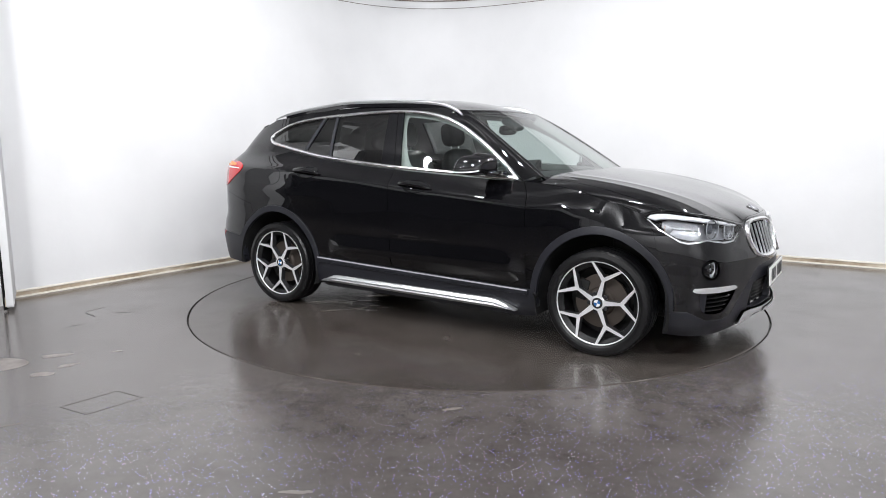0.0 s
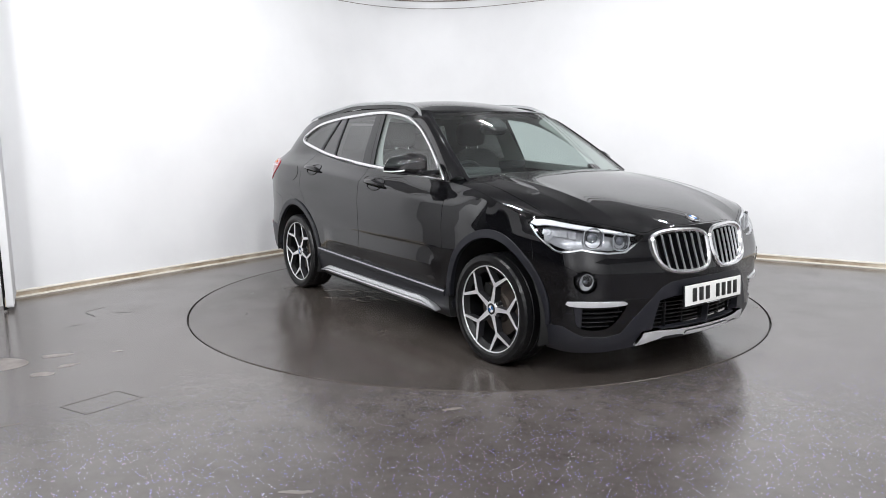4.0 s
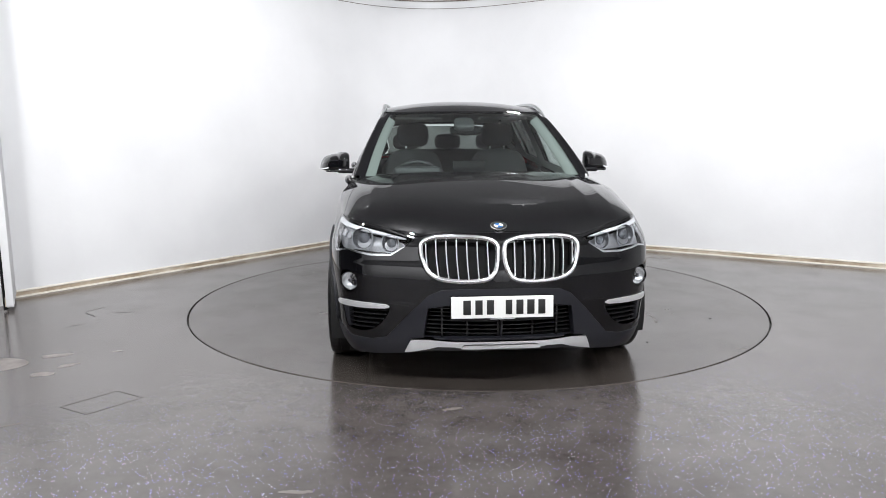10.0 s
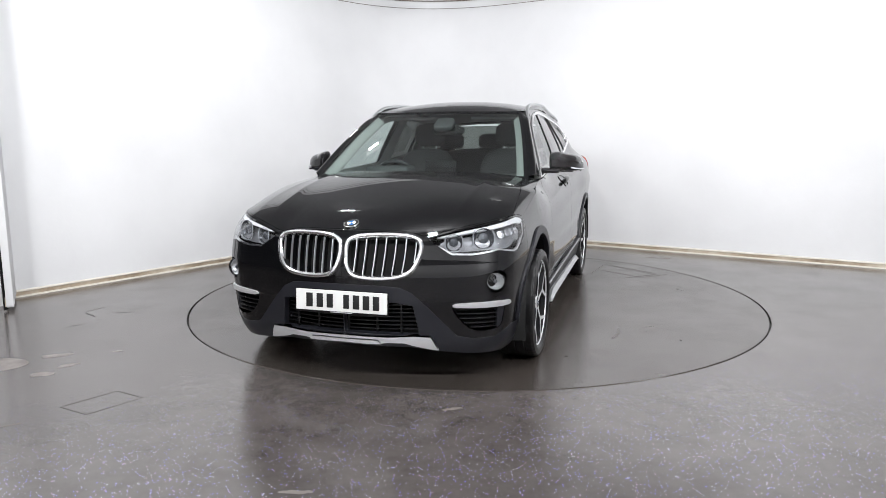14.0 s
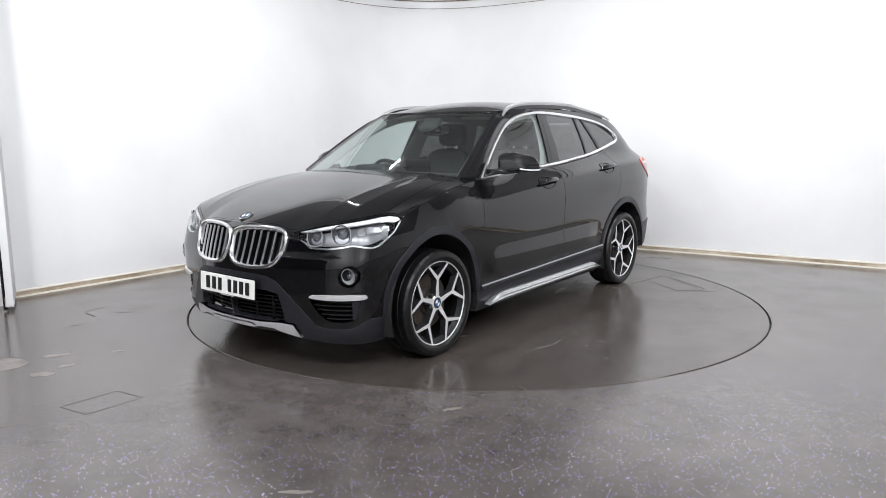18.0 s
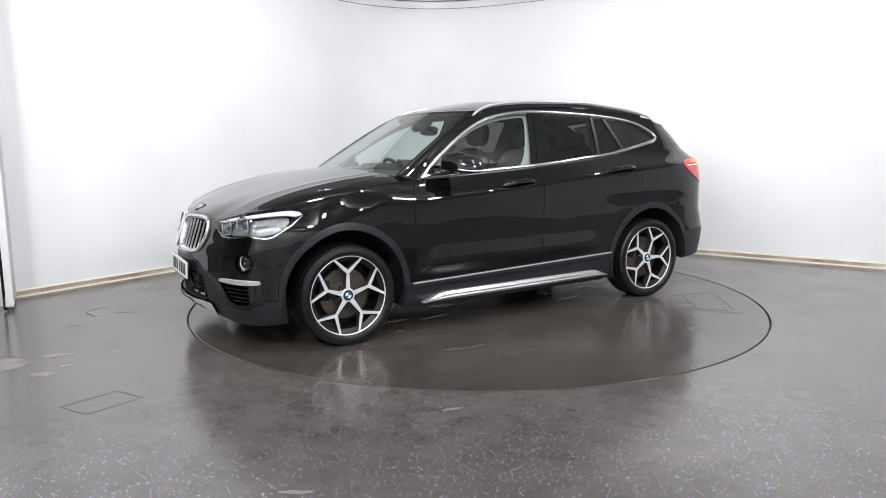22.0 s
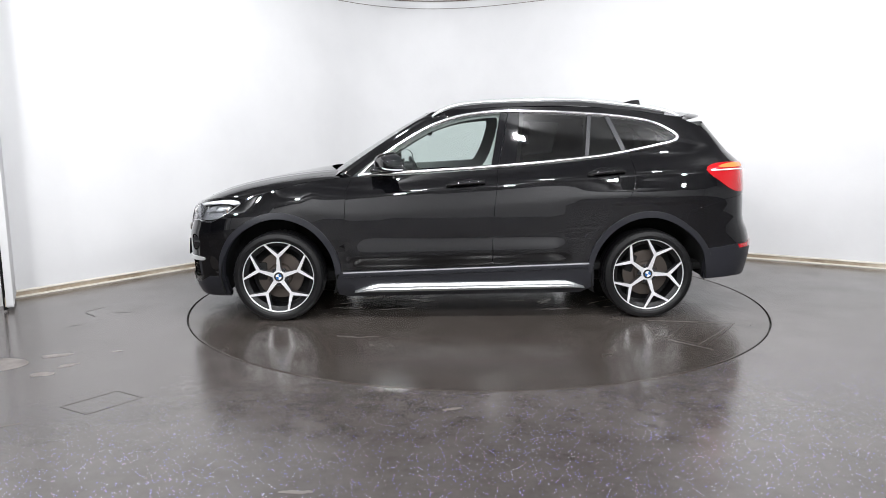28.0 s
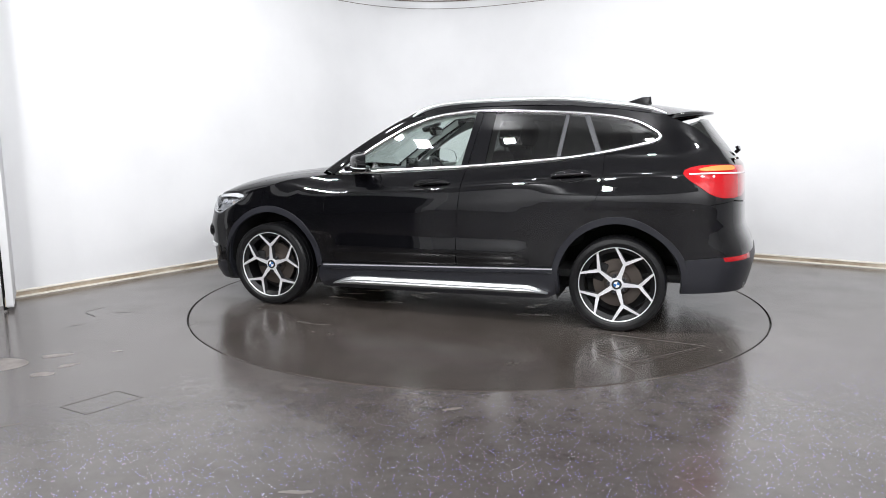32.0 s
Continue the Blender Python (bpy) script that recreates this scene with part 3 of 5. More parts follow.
TAIL = spline([.14, .28, .36, .50, .60, .72, .90, 1.1, 1.2, 1.3, 1.46, 1.6], [.93, .985, 1.008, 1.032, 1.012, .960, .948, .932, .855, .775, .66, .6])


# rise of the shoulder crease towards the tail, its reach in height, and how far the glasshouse is drawn in
CREASE = spline([-2.2, -1.78, -1.25, -.6, .2, .8, 1.25], [.130, .118, .094, .046, -.018, -.050, 0])
REACH = spline([.42, .75, 1.12, 1.5], [0, 1, 1, 0])
DRAWN = spline([-1.9, -1.57, -1.19, -.25, .25, .76, 1.1], [.065, .070, .080, .036, .030, -.008, 0])


# flare of the lower doors over the sill
FLARE_X = spline([-.80, -.60, .72, .84], [0, 1, 1, 0])
FLARE_Z = spline([.40, .485, .60], [0, 1, 0])


# the fold that runs through the door handles to the tail lamps
FOLD_Z = spline([-2.3, -1.71, -1.19, -.57, -.24, .26, .55, 1.01, 1.3], [1.10, 1.09, 1.074, 1.017, .990, .945, .915, .872, .85])
# the wings lean in over the headlamps
def ease(t):
    t = np.clip(t, 0, 1)
    return t ** 3 * (t * (6 * t - 15) + 10)


def tuck(x, z):
    return .062 * ease((x - .95) / .75) * ease((z - .68) / .27)


def side(s, z):
    """The car's left flank: s runs along it (x between the axles), round the nose to its middle and round the tail."""
    s, z = np.asarray(s, float), np.asarray(z, float)
    kn, kt = np.clip(s - 1.2, 0, NK[-1]), np.clip(-1.2 - s, 0, TK[-1])
    nx, ny = np.interp(kn, NK, NPX), np.interp(kn, NK, NPY)
    tx, ty = np.interp(kt, TK, TPX), np.interp(kt, TK, TPY)
    x = np.where(s > 1.2, 1.2 + (nx - 1.2) * NOSE(z), np.where(s < -1.2, -1.2 - (tx - 1.2) * TAIL(z), s))
    rise = CREASE(x)
    w = HALF(z - rise * REACH(z)) - DRAWN(x) * np.clip((z - .965 - rise) / .12, 0, 1)
    w = w + .021 * FLARE_X(x) * FLARE_Z(z + .02 * x)
    w = w + .013 * ease((-.55 - x) / .7) * ease((x + 2.15) / .6) * np.exp(-((z - .895) / .075) ** 2)
    fold = z - FOLD_Z(x)
    w = w + .0065 * ease((x + 2.1) / .9) * ease((1.30 - x) / 1.1) * np.where(fold > 0, np.exp(-np.abs(fold) / .055), np.exp(-(np.abs(fold) / .034) ** 1.15))
    y = w * np.where(s > 1.2, ny, np.where(s < -1.2, ty, .905)) / .905
    y = y * (1 - tuck(x, z))
    return np.stack([x, np.maximum(y, 0), z], -1)


# ---- the car ----
car = tagged(new("car"), "glossy black five-door compact SUV with chrome window trim and silver rails", "car")
FLANK = (side, -1)
AXLE, HUB = 1.335, .322
ARCH = .452


def arc(cx, r, a0, a1, n=22):
    return [(cx + r * math.cos(radians(a)), HUB + r * math.sin(radians(a))) for a in np.linspace(a0, a1, n)]


# outline of the side windows with their chrome surround
BELT = [(.775, 1.036), (.61, 1.042), (.446, 1.049), (-.288, 1.093), (-.889, 1.146), (-1.176, 1.187), (-1.51, 1.254)]
TIP = [(-1.562, 1.275), (-1.58, 1.308), (-1.553, 1.345)]
HEAD = [(-1.526, 1.362), (-1.423, 1.417), (-1.261, 1.457), (-.979, 1.487), (-.60, 1.506), (-.328, 1.511), (-.164, 1.502), (.042, 1.471), (.25, 1.398), (.461, 1.278), (.632, 1.162)]
EAVE = spline([-2.3, -1.95, -1.75, -1.5, -1.26, -.98, -.4, -.16, .04, .14, .24], [1.40, 1.425, 1.442, 1.470, 1.503, 1.527, 1.543, 1.540, 1.523, 1.506, 1.485])


def hermite(pts, step=.03, closed=False):
    """A rounded line through all of its points."""
    p = np.array(pts, float)
    n = len(p)
    out = []
    for i in range(n if closed else n - 1):
        p0, p1, p2, p3 = (p[(i + k) % n] if closed else p[min(max(i + k, 0), n - 1)] for k in (-1, 0, 1, 2))
        m = max(2, int(np.linalg.norm(p2 - p1) / step))
        for t in np.arange(m) / m:
            out.append(.5 * (2 * p1 + (p2 - p0) * t + (2 * p0 - 5 * p1 + 4 * p2 - p3) * t * t + (3 * p1 - p0 - 3 * p2 + p3) * t ** 3))
    if not closed:
        out.append(p[-1])
    return [tuple(v) for v in out]


WINDOW = hermite(BELT)[:-1] + hermite([BELT[-1], *TIP, HEAD[0]], .01)[:-1] + hermite(HEAD)
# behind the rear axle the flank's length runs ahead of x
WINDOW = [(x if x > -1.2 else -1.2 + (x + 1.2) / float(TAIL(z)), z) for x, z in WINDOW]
BELT_LINE = spline([b[0] for b in BELT[::-1]], [b[1] for b in BELT[::-1]])

# shoulder between wing and bonnet, front edge of the bonnet
SH0, SH1 = np.array([1.633, .868]), np.array([.80, 1.032])
FRONT_EDGE = [(S_NOSE, .825), (2.70, .824), (2.52, .820), (2.42, .802), (2.36, .793), (2.16, .839), (1.935, .879), (1.745, .889), (1.633, .868)]
SHOULDER = .030
_fe = np.array(hermite(FRONT_EDGE, .01))
_fp = side(_fe[:, 0], _fe[:, 1])
_fk = np.concatenate([[0], np.cumsum(np.linalg.norm(np.diff(_fp, axis=0), axis=1))])
_fk /= _fk[-1]
# a smooth sheet under the wavy front edge: even and odd powers across
_pw = {0: (0, 2, 4), 1: (1, 3, 5), 2: (0, 2, 4)}
_wt = np.where(_fk > .995, 60.0, 1.0)
_co = [np.linalg.lstsq(np.stack([_fk ** q for q in _pw[i]], 1) * _wt[:, None], _fp[:, i] * _wt, rcond=None)[0] for i in range(3)]


def rise(v):
    v = np.clip(v, 0, 1)
    return .0520 * (1 - np.exp(-v / .125)) * (1 - v) * (1 + 1.69 * v)



RY = float(side(.80, 1.032)[1])


def hood(u, v):
    """Top of the front: u across (-1 to 1), v from the nose to the windscreen."""
    u, v = np.asarray(u, float), np.asarray(v, float)
    a = np.abs(u)
    E = np.stack([np.interp(a, _fk, _fp[:, i]) for i in range(3)], -1)
    R = np.stack([1.027 - .227 * a ** 2, RY * a, 1.090 - .058 * a ** 3], -1)
    S = np.stack([sum(c * a ** q for c, q in zip(_co[i], _pw[i])) for i in range(3)], -1)
    e1, r1 = _fp[-1], np.array([.80, RY, 1.032])
    G = side(SH0[0] + (SH1[0] - SH0[0]) * v, SH0[1] + (SH1[1] - SH0[1]) * v + SHOULDER * 4 * v * (1 - v))
    V = v[..., None]
    P = S * (1 - V) + (E - S) * np.exp(-V / .09) + R * V + (a ** 4)[..., None] * (G - e1 * (1 - V) - r1 * V)
    ridge = (.0065 * np.exp(-np.hypot(a - (.50 + .17 * v), .010) / .045) + .0045 * np.exp(-np.hypot(a - (.66 + .10 * v), .010) / .030)) * (4 * np.clip(v * (1 - v), 0, 1)) ** .6
    P[..., 2] += rise(v) * (1 - a ** 5) + ridge
    P[..., 1] *= np.where(u < 0, -1, 1)
    return P


RIDGE_Z = spline([-2.0, -1.75, -1.4, -1.0, -.6, -.2, .04, .16, .29], [1.472, 1.506, 1.556, 1.587, 1.601, 1.595, 1.563, 1.536, 1.495])


def roof(u, v):
    """u across, v along: 0 over the windscreen, 1 at the tail."""
    u, v = np.asarray(u, float), np.asarray(v, float)
    a = np.abs(u)
    xe = .16 - v * 1.80
    xc = .285 - v * 2.125
    E = side(np.where(xe < -1.2, -1.2 + (xe + 1.2) * 1.42, xe), EAVE(xe))
    x = xc * (1 - a * a) + E[..., 0] * a * a
    z = RIDGE_Z(xc) * (1 - a ** 2.3) + E[..., 2] * a ** 2.3
    return np.stack([x, E[..., 1] * u, z], -1)


def screen(u, v):
    """Windscreen: u across, v from the cowl to the roof."""
    u, v = np.asarray(u, float), np.asarray(v, float)
    lo = np.stack([1.008 - .105 * u * u, .752 * u, 1.060 - .005 * u * u], -1)
    hi = np.stack([.283 - .055 * u * u, .568 * u, 1.497 - .006 * u * u], -1)
    V = v[..., None]
    return lo * (1 - V) + hi * V + (4 * v * (1 - v))[..., None] * np.array([-.044, 0, .039])


HOOD, ROOF, SCREEN = (hood, 1), (roof, 1), (screen, 1)


def rect(a0, a1, b0, b1):
    return [(a0, b0), (a1, b0), (a1, b1), (a0, b1)]


def both(name, *args, **kw):
    """The same panel on both flanks, as two parts."""
    return patch(name, *args, mirror=0, **kw), patch(name, *args, mirror=1, **kw)


# doors, wings, rear quarters
FOLD_ROWS = [np.array([(x, float(FOLD_Z(x)) + d) for x in np.arange(1.08, -2.08, -.03)]) for d in (.07, .045, .024, .010, .0, -.008, -.018, -.030, -.046, -.066)]
def sill_line(x):
    return .385 - .034 * x


SEAM_F = [(.862, sill_line(.862)), (.858, .60), (.850, .80), (.842, .94), (.80, 1.032)]
SEAM_B = [(-.245, 1.09), (-.235, .98), (-.215, .80), (-.205, .60), (-.205, sill_line(-.205))]
wing = [(.90, sill_line(.9))] + arc(AXLE, ARCH, 172, 41) + [(1.685, .70), (1.672, .775), (1.633, .851), (1.633, .868)] + [(SH0[0] + (SH1[0] - SH0[0]) * v, SH0[1] + (SH1[1] - SH0[1]) * v + SHOULDER * 4 * v * (1 - v)) for v in np.linspace(.05, 1, 20)] + SEAM_F[::-1][1:]
both("front_wing", FLANK, wing, PAINT, car, gap=.002, step=.022, rows=FOLD_ROWS)
door_f = SEAM_F[::-1] + [(.862, sill_line(.862)), (-.20, sill_line(-.2))] + SEAM_B[::-1][1:-1] + [(x, float(BELT_LINE(x)) - .004) for x in np.linspace(-.245, .77, 24)]
fdoors = both("front_door", FLANK, door_f, PAINT, car, gap=.002, step=.035, rows=FOLD_ROWS)
door_r = SEAM_B + [(-.92, sill_line(-.92))] + arc(-AXLE, ARCH, 10, 60)[2:] + [(-1.130, .78), (-1.166, .86), (-1.208, .96), (-1.222, 1.07), (-1.212, 1.191)] + [(x, float(BELT_LINE(x)) - .004) for x in np.linspace(-1.20, -.26, 20)]
rdoors = both("rear_door", FLANK, door_r, PAINT, car, gap=.002, step=.035, rows=FOLD_ROWS)
TAILLAMP = corner_cut([(-1.755, 1.083), (-1.827, 1.114), (-1.991, 1.126), (-2.399, 1.112), (-2.52, 1.06), (-2.50, .985), (-2.30, .925), (-2.06, .912), (-1.954, .932), (-1.865, .992), (-1.785, 1.042)], 1)
quarter = ([(.16, float(EAVE(.16)))] + [(x, float(EAVE(x))) for x in np.linspace(0, -1.2, 20)] + [(-1.2 + (x + 1.2) * 1.42, float(EAVE(x))) for x in np.linspace(-1.25, -1.62, 8)]
           + [(-1.99, 1.385), (-2.10, 1.300), (-2.19, 1.20), (-2.20, 1.13), (-2.21, 1.0), (-2.12, .895), (-1.918, .868), (-1.731, .812), (-1.63, .790), (-1.60, .70)]
           + arc(-AXLE, ARCH, 124, 60)[1:] + [(-1.130, .78), (-1.166, .86), (-1.208, .96), (-1.222, 1.07), (-1.212, 1.193)])
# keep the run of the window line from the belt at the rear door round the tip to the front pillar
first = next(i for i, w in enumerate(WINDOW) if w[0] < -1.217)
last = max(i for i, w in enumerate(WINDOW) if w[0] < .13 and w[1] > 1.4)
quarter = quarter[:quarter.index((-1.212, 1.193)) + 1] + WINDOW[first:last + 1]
both("rear_quarter", FLANK, quarter, PAINT, car, gap=.002, holes=[TAILLAMP], step=.04, rows=FOLD_ROWS)
rear_bumper = [(-1.60, .705), (-1.63, .790), (-1.731, .812), (-1.918, .868), (-2.12, .895), (-2.30, .88), (S_TAIL, .84), (S_TAIL, .56), (-2.25, .545), (-1.95, .535), (-1.715, .505)] + arc(-AXLE, ARCH, 156, 124, 8)
patch("rear_bumper", FLANK, rear_bumper, PAINT, car, mirror=2, gap=.002)
patch("rear_bumper_cladding", FLANK, [(-1.735, .505), (-1.95, .532), (-2.25, .542), (S_TAIL, .557), (S_TAIL, .27), (-2.2, .30), (-2.0, .30), (-1.75, .285)], PLASTIC, car, "dark grey plastic lower bumper", mirror=2, off=.004, depth=.05)
patch("tailgate", FLANK, [(-2.12, .90), (-2.30, .885), (S_TAIL, .845), (S_TAIL, 1.16), (-2.25, 1.155), (-2.205, 1.13), (-2.215, 1.0)], PAINT, car, mirror=2, gap=.002)
patch("rear_window", FLANK, [(-2.215, 1.165), (S_TAIL, 1.168), (S_TAIL, 1.43), (-2.2, 1.425), (-2.00, 1.395), (-2.115, 1.300), (-2.20, 1.205)], REARTINT, car, "dark tinted rear window", mirror=2, off=-.004)
lamps = both("tail_lamp", FLANK, TAILLAMP, RED, car, label="red wraparound tail lamp with an amber band", off=.006, depth=.04, step=.03)
for m, lampo in enumerate(lamps):
    patch("amber_band", FLANK, corner_cut([(-1.86, 1.098), (-1.99, 1.118), (-2.15, 1.118), (-2.15, 1.092), (-1.99, 1.088), (-1.88, 1.085)], 1), AMBER, lampo, off=.009, depth=.004, step=.03, mirror=m)
    patch("light_line", FLANK, [(-1.80, 1.071), (-2.0, 1.079), (-2.45, 1.07), (-2.45, 1.062), (-2.0, 1.071), (-1.80, 1.064)], LIGHTGUIDE, lampo, off=.010, depth=.004, step=.03, mirror=m)

# black plastic cladding: arches, sills
for cx, a0, a1, a2, a3 in ((AXLE, 4, 170, 0, 176), (-AXLE, 8, 158, 5, 174)):
    ring = [(cx + (x - cx) * .968, z) for x, z in arc(cx, ARCH + .010, a2, a3, 44)] + [(cx + (x - cx) * .975, z) for x, z in arc(cx, .418, a3 + 4, a2 - 4, 44)]
    both("wheel_arch_trim", FLANK, ring, PLASTIC, car, label="dark grey plastic wheel arch trim", off=.011, depth=.03, step=.03)
sill = [(.895, sill_line(.9) - .004), (-.905, sill_line(-.905) - .004), (-.935, .36), (-.945, .24), (-.85, .19), (.84, .165), (.91, .18), (.93, .26)]
both("sill_cladding", FLANK, sill, PLASTIC, car, label="dark grey plastic sill", off=.006, depth=.05)
for m in (0, 1):
    # raised lip under the doors and silver running strip
    flip = np.array([1, -1 if m else 1, 1])
    ab = np.array([(x, sill_line(x) - .022) for x in np.linspace(.87, -.90, 40)])
    p, n = frame_of(FLANK, ab)
    part("sill_lip", sweep((p + n * .008) * flip, n * flip, [(0, -.020), (.010, -.016), (.014, .0), (.010, .016), (0, .020)]), PLASTIC, car)
    part("sill_edge", sweep((p + n * .016) * flip + np.array([0, 0, .013]), n * flip, [(-.004, -.006), (.003, -.006), (.005, 0), (.003, .006), (-.004, .006)]), GREYSTRIP, car, "paler edge line of the sill")
    x = np.linspace(.79, -.87, 50)
    top = .272 - .012 * x - .055 * np.clip((x - .60) / .19, 0, 1) ** 1.5 - .055 * np.clip((-.72 - x) / .15, 0, 1) ** 1.5
    bot = .214 - .016 * x
    top = np.maximum(top, bot + .006)
    V, F = [], []
    for i in range(50):
        y = .885
        V += [(x[i], y - .02, bot[i]), (x[i], y + .008, bot[i] + .002), (x[i], y + .022, (bot[i] * 2 + top[i]) / 3), (x[i], y + .013, (bot[i] + top[i]) / 2), (x[i], y + .020, (bot[i] + 2 * top[i]) / 3), (x[i], y + .006, top[i]), (x[i], y - .02, top[i] + .004)]
    for i in range(49):
        for j in range(6):
            F.append((7 * i + j, 7 * i + j + 1, 7 * i + j + 8, 7 * i + j + 7))
    F += [tuple(range(7)), tuple(range(343, 350))]
    V = np.array(V) * flip
    ob = mesh_object("sill_strip", V, F, SATIN, car, "satin silver running strip along the sill")

# chrome window surround and the side glass
def inset(poly, d):
    p = np.array(poly)
    q = np.roll(p, -1, 0) - np.roll(p, 1, 0)
    area = np.sum(p[:, 0] * np.roll(p[:, 1], -1) - p[:, 1] * np.roll(p[:, 0], -1))
    n = np.stack([-q[:, 1], q[:, 0]], 1) * (1 if area > 0 else -1)
    return p + d * n / (np.linalg.norm(n, axis=1)[:, None] + 1e-9)


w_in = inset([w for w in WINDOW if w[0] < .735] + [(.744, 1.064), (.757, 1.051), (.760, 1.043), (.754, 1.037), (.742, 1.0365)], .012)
for m in (0, 1):
    flip = np.array([1, -1 if m else 1, 1])
    p, n = frame_of(FLANK, w_in)
    part("window_chrome", sweep((p + n * .002) * flip, n * flip, [(-.012, -.012), (.002, -.012), (.008, -.006), (.009, 0), (.008, .006), (.002, .012), (-.012, .012)], closed=True), CHROME, car, "chrome strip round the side windows")


def clip_poly(poly, lo, hi):
    """The part of an outline between two leaning lines x = a + b * z."""
    def cut(pts, line, sign):
        out = []
        for i in range(len(pts)):
            p, q = pts[i], pts[(i + 1) % len(pts)]
            fp, fq = (sign * (v[0] - line[0] - line[1] * v[1]) for v in (p, q))
            if fp >= 0:
                out.append(tuple(p))
            if fp * fq < 0:
                t = fp / (fp - fq)
                out.append((p[0] + (q[0] - p[0]) * t, p[1] + (q[1] - p[1]) * t))
        return out
    return cut(cut([tuple(v) for v in poly], lo, 1), hi, -1)


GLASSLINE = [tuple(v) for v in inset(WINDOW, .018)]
for name, mat, lo, hi, off in (("front_side_window", GLASS, (.02, -.20), (9, 0), -.010), ("pillar_panel", GLOSSBLACK, (-.018, -.21), (.02, -.20), -.003), ("pillar_panel", GLOSSBLACK, (-.255, -.11), (-.023, -.21), -.004),
                               ("rear_side_window", TINT, (-.725, -.136), (-.255, -.11), -.010), ("rear_door_vent_window", TINT, (-1.650, .410), (-.758, -.132), -.010),
                               ("quarter_window", TINT, (-9, 0), (-1.690, .414), -.010)):
    poly = clip_poly(GLASSLINE, lo, hi)
    both(name, FLANK, poly, mat, car, label={"pillar_panel": "gloss black door pillar panel"}.get(name, ""), off=off, depth=.006, step=.06)
for name, lo, hi in (("window_divider", (-.758, -.132), (-.725, -.136)), ("quarter_divider", (-1.690, .414), (-1.650, .410))):
    both(name, FLANK, clip_poly(GLASSLINE, lo, hi), PLASTIC, car, off=-.004, depth=.012, step=.06)

# bonnet, wing tops, roof, pillars, windscreen
bonnet_shape = rect(-.875, .875, .012, .985)
CREASE_ROWS = [np.array([(m * (a0 + a1 * v + d), v) for v in np.arange(.96, .03, -.03)]) for m in (1, -1) for a0, a1 in ((.50, .17), (.66, .10)) for d in (-.03, -.012, 0, .012, .03)]
bonnet = patch("bonnet", HOOD, bonnet_shape, PAINT, car, step=.03, extra=CREASE_ROWS)
for s in (1, -1):
    patch("wing_top", HOOD, rect(*(sorted((.879 * s, 1.0 * s))), .0, .985), PAINT, car, step=.03)
patch("nose_panel", HOOD, rect(-.875, .875, -.0, .010), PAINT, car, step=.03)
patch("roof_panel", ROOF, rect(-1, 1, 0, 1), PAINT, car, step=.04)
patch("windscreen", SCREEN, rect(-.965, .965, .0, .985), SCREENGLASS, car, "clear windscreen", step=.06, depth=.004)
for r in (rect(-1, 1, .985, 1.02), rect(-1, 1, -.06, .0), rect(-1, -.965, .0, .985), rect(.965, 1, .0, .985)):
    patch("windscreen_surround", SCREEN, r, GLOSSBLACK, car, step=.05, off=.001)
for m in (0, 1):
    v = np.linspace(0, 1, 28)
    inner = screen(np.ones(28), v * 1.0)
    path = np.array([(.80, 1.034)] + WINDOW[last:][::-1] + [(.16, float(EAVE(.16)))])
    k = np.concatenate([[0], np.cumsum(np.hypot(*np.diff(path, axis=0).T))])
    k /= k[-1]
    sa, za = np.interp(v, k, path[:, 0]), np.interp(v, k, path[:, 1])
    outer_c = side(sa, za)
    rows = []
    for t in np.linspace(0, 1, 7):
        q = inner * (1 - t) + outer_c * t
        q += (np.array([.25, .55, .6]) * (.030 * math.sin(math.pi * t ** .7)) * ease((1 - v) / .22)[:, None])
        rows.append(q)
    g = np.array(rows)
    du, dv = np.gradient(g, axis=0), np.gradient(g, axis=1)
    nn = np.cross(dv, du)
    nn /= np.linalg.norm(nn, axis=2)[..., None] + 1e-9
    nn *= np.sign(nn[..., 1:2].mean())
    flip = np.array([1, -1 if m else 1, 1])
    F = [(i * 28 + j, i * 28 + j + 1, (i + 1) * 28 + j + 1, (i + 1) * 28 + j) for i in range(6) for j in range(27)]
    mesh_object("front_pillar", g.reshape(-1, 3) * flip, F if m else [f[::-1] for f in F], PAINT, car, "", nn.reshape(-1, 3) * flip)

# roof rails, aerial, spoiler
for m in (1, -1):
    xs = np.concatenate([[.225, .205, .17, .12, .05], np.linspace(-.03, -1.42, 32), [-1.50, -1.56, -1.60]])
    zs = spline([-1.62, -1.5, -1.2, -.786, -.37, .0, .14, .21, .23], [1.455, 1.498, 1.545, 1.578, 1.572, 1.549, 1.514, 1.474, 1.458])(xs)
    ys = side(xs, np.minimum(zs - .03, 1.50))[:, 1] - .014
    path = np.stack([xs, ys * m, zs], 1)
    part("roof_rail", sweep(path, np.tile([0, .3 * m, 1], (len(xs), 1)), [(.010, -.008), (.010, .008), (.004, .013), (-.010, .011), (-.010, -.011), (.004, -.013)], taper=lambda q: min(1, .45 + q * 9, .45 + (1 - q) * 9)), SATIN, car, "satin silver roof rail")
    part("rail_web", sweep(path[3:-2] - np.array([0, 0, .018]), np.tile([0, 0, 1], (len(xs) - 5, 1)), [(.008, -.006), (.008, .006), (-.022, .007), (-.022, -.007)]), GLOSSBLACK, car)
bm = bmesh.new()
b0 = [bm.verts.new((x, y, 1.54)) for x, y in ((-1.26, 0), (-1.36, .032), (-1.475, .030), (-1.475, -.030), (-1.36, -.032))]
t0 = [bm.verts.new((x, y, z)) for x, y, z in ((-1.31, 0, 1.575), (-1.40, .010, 1.602), (-1.465, .006, 1.606), (-1.465, -.006, 1.606), (-1.40, -.010, 1.602))]
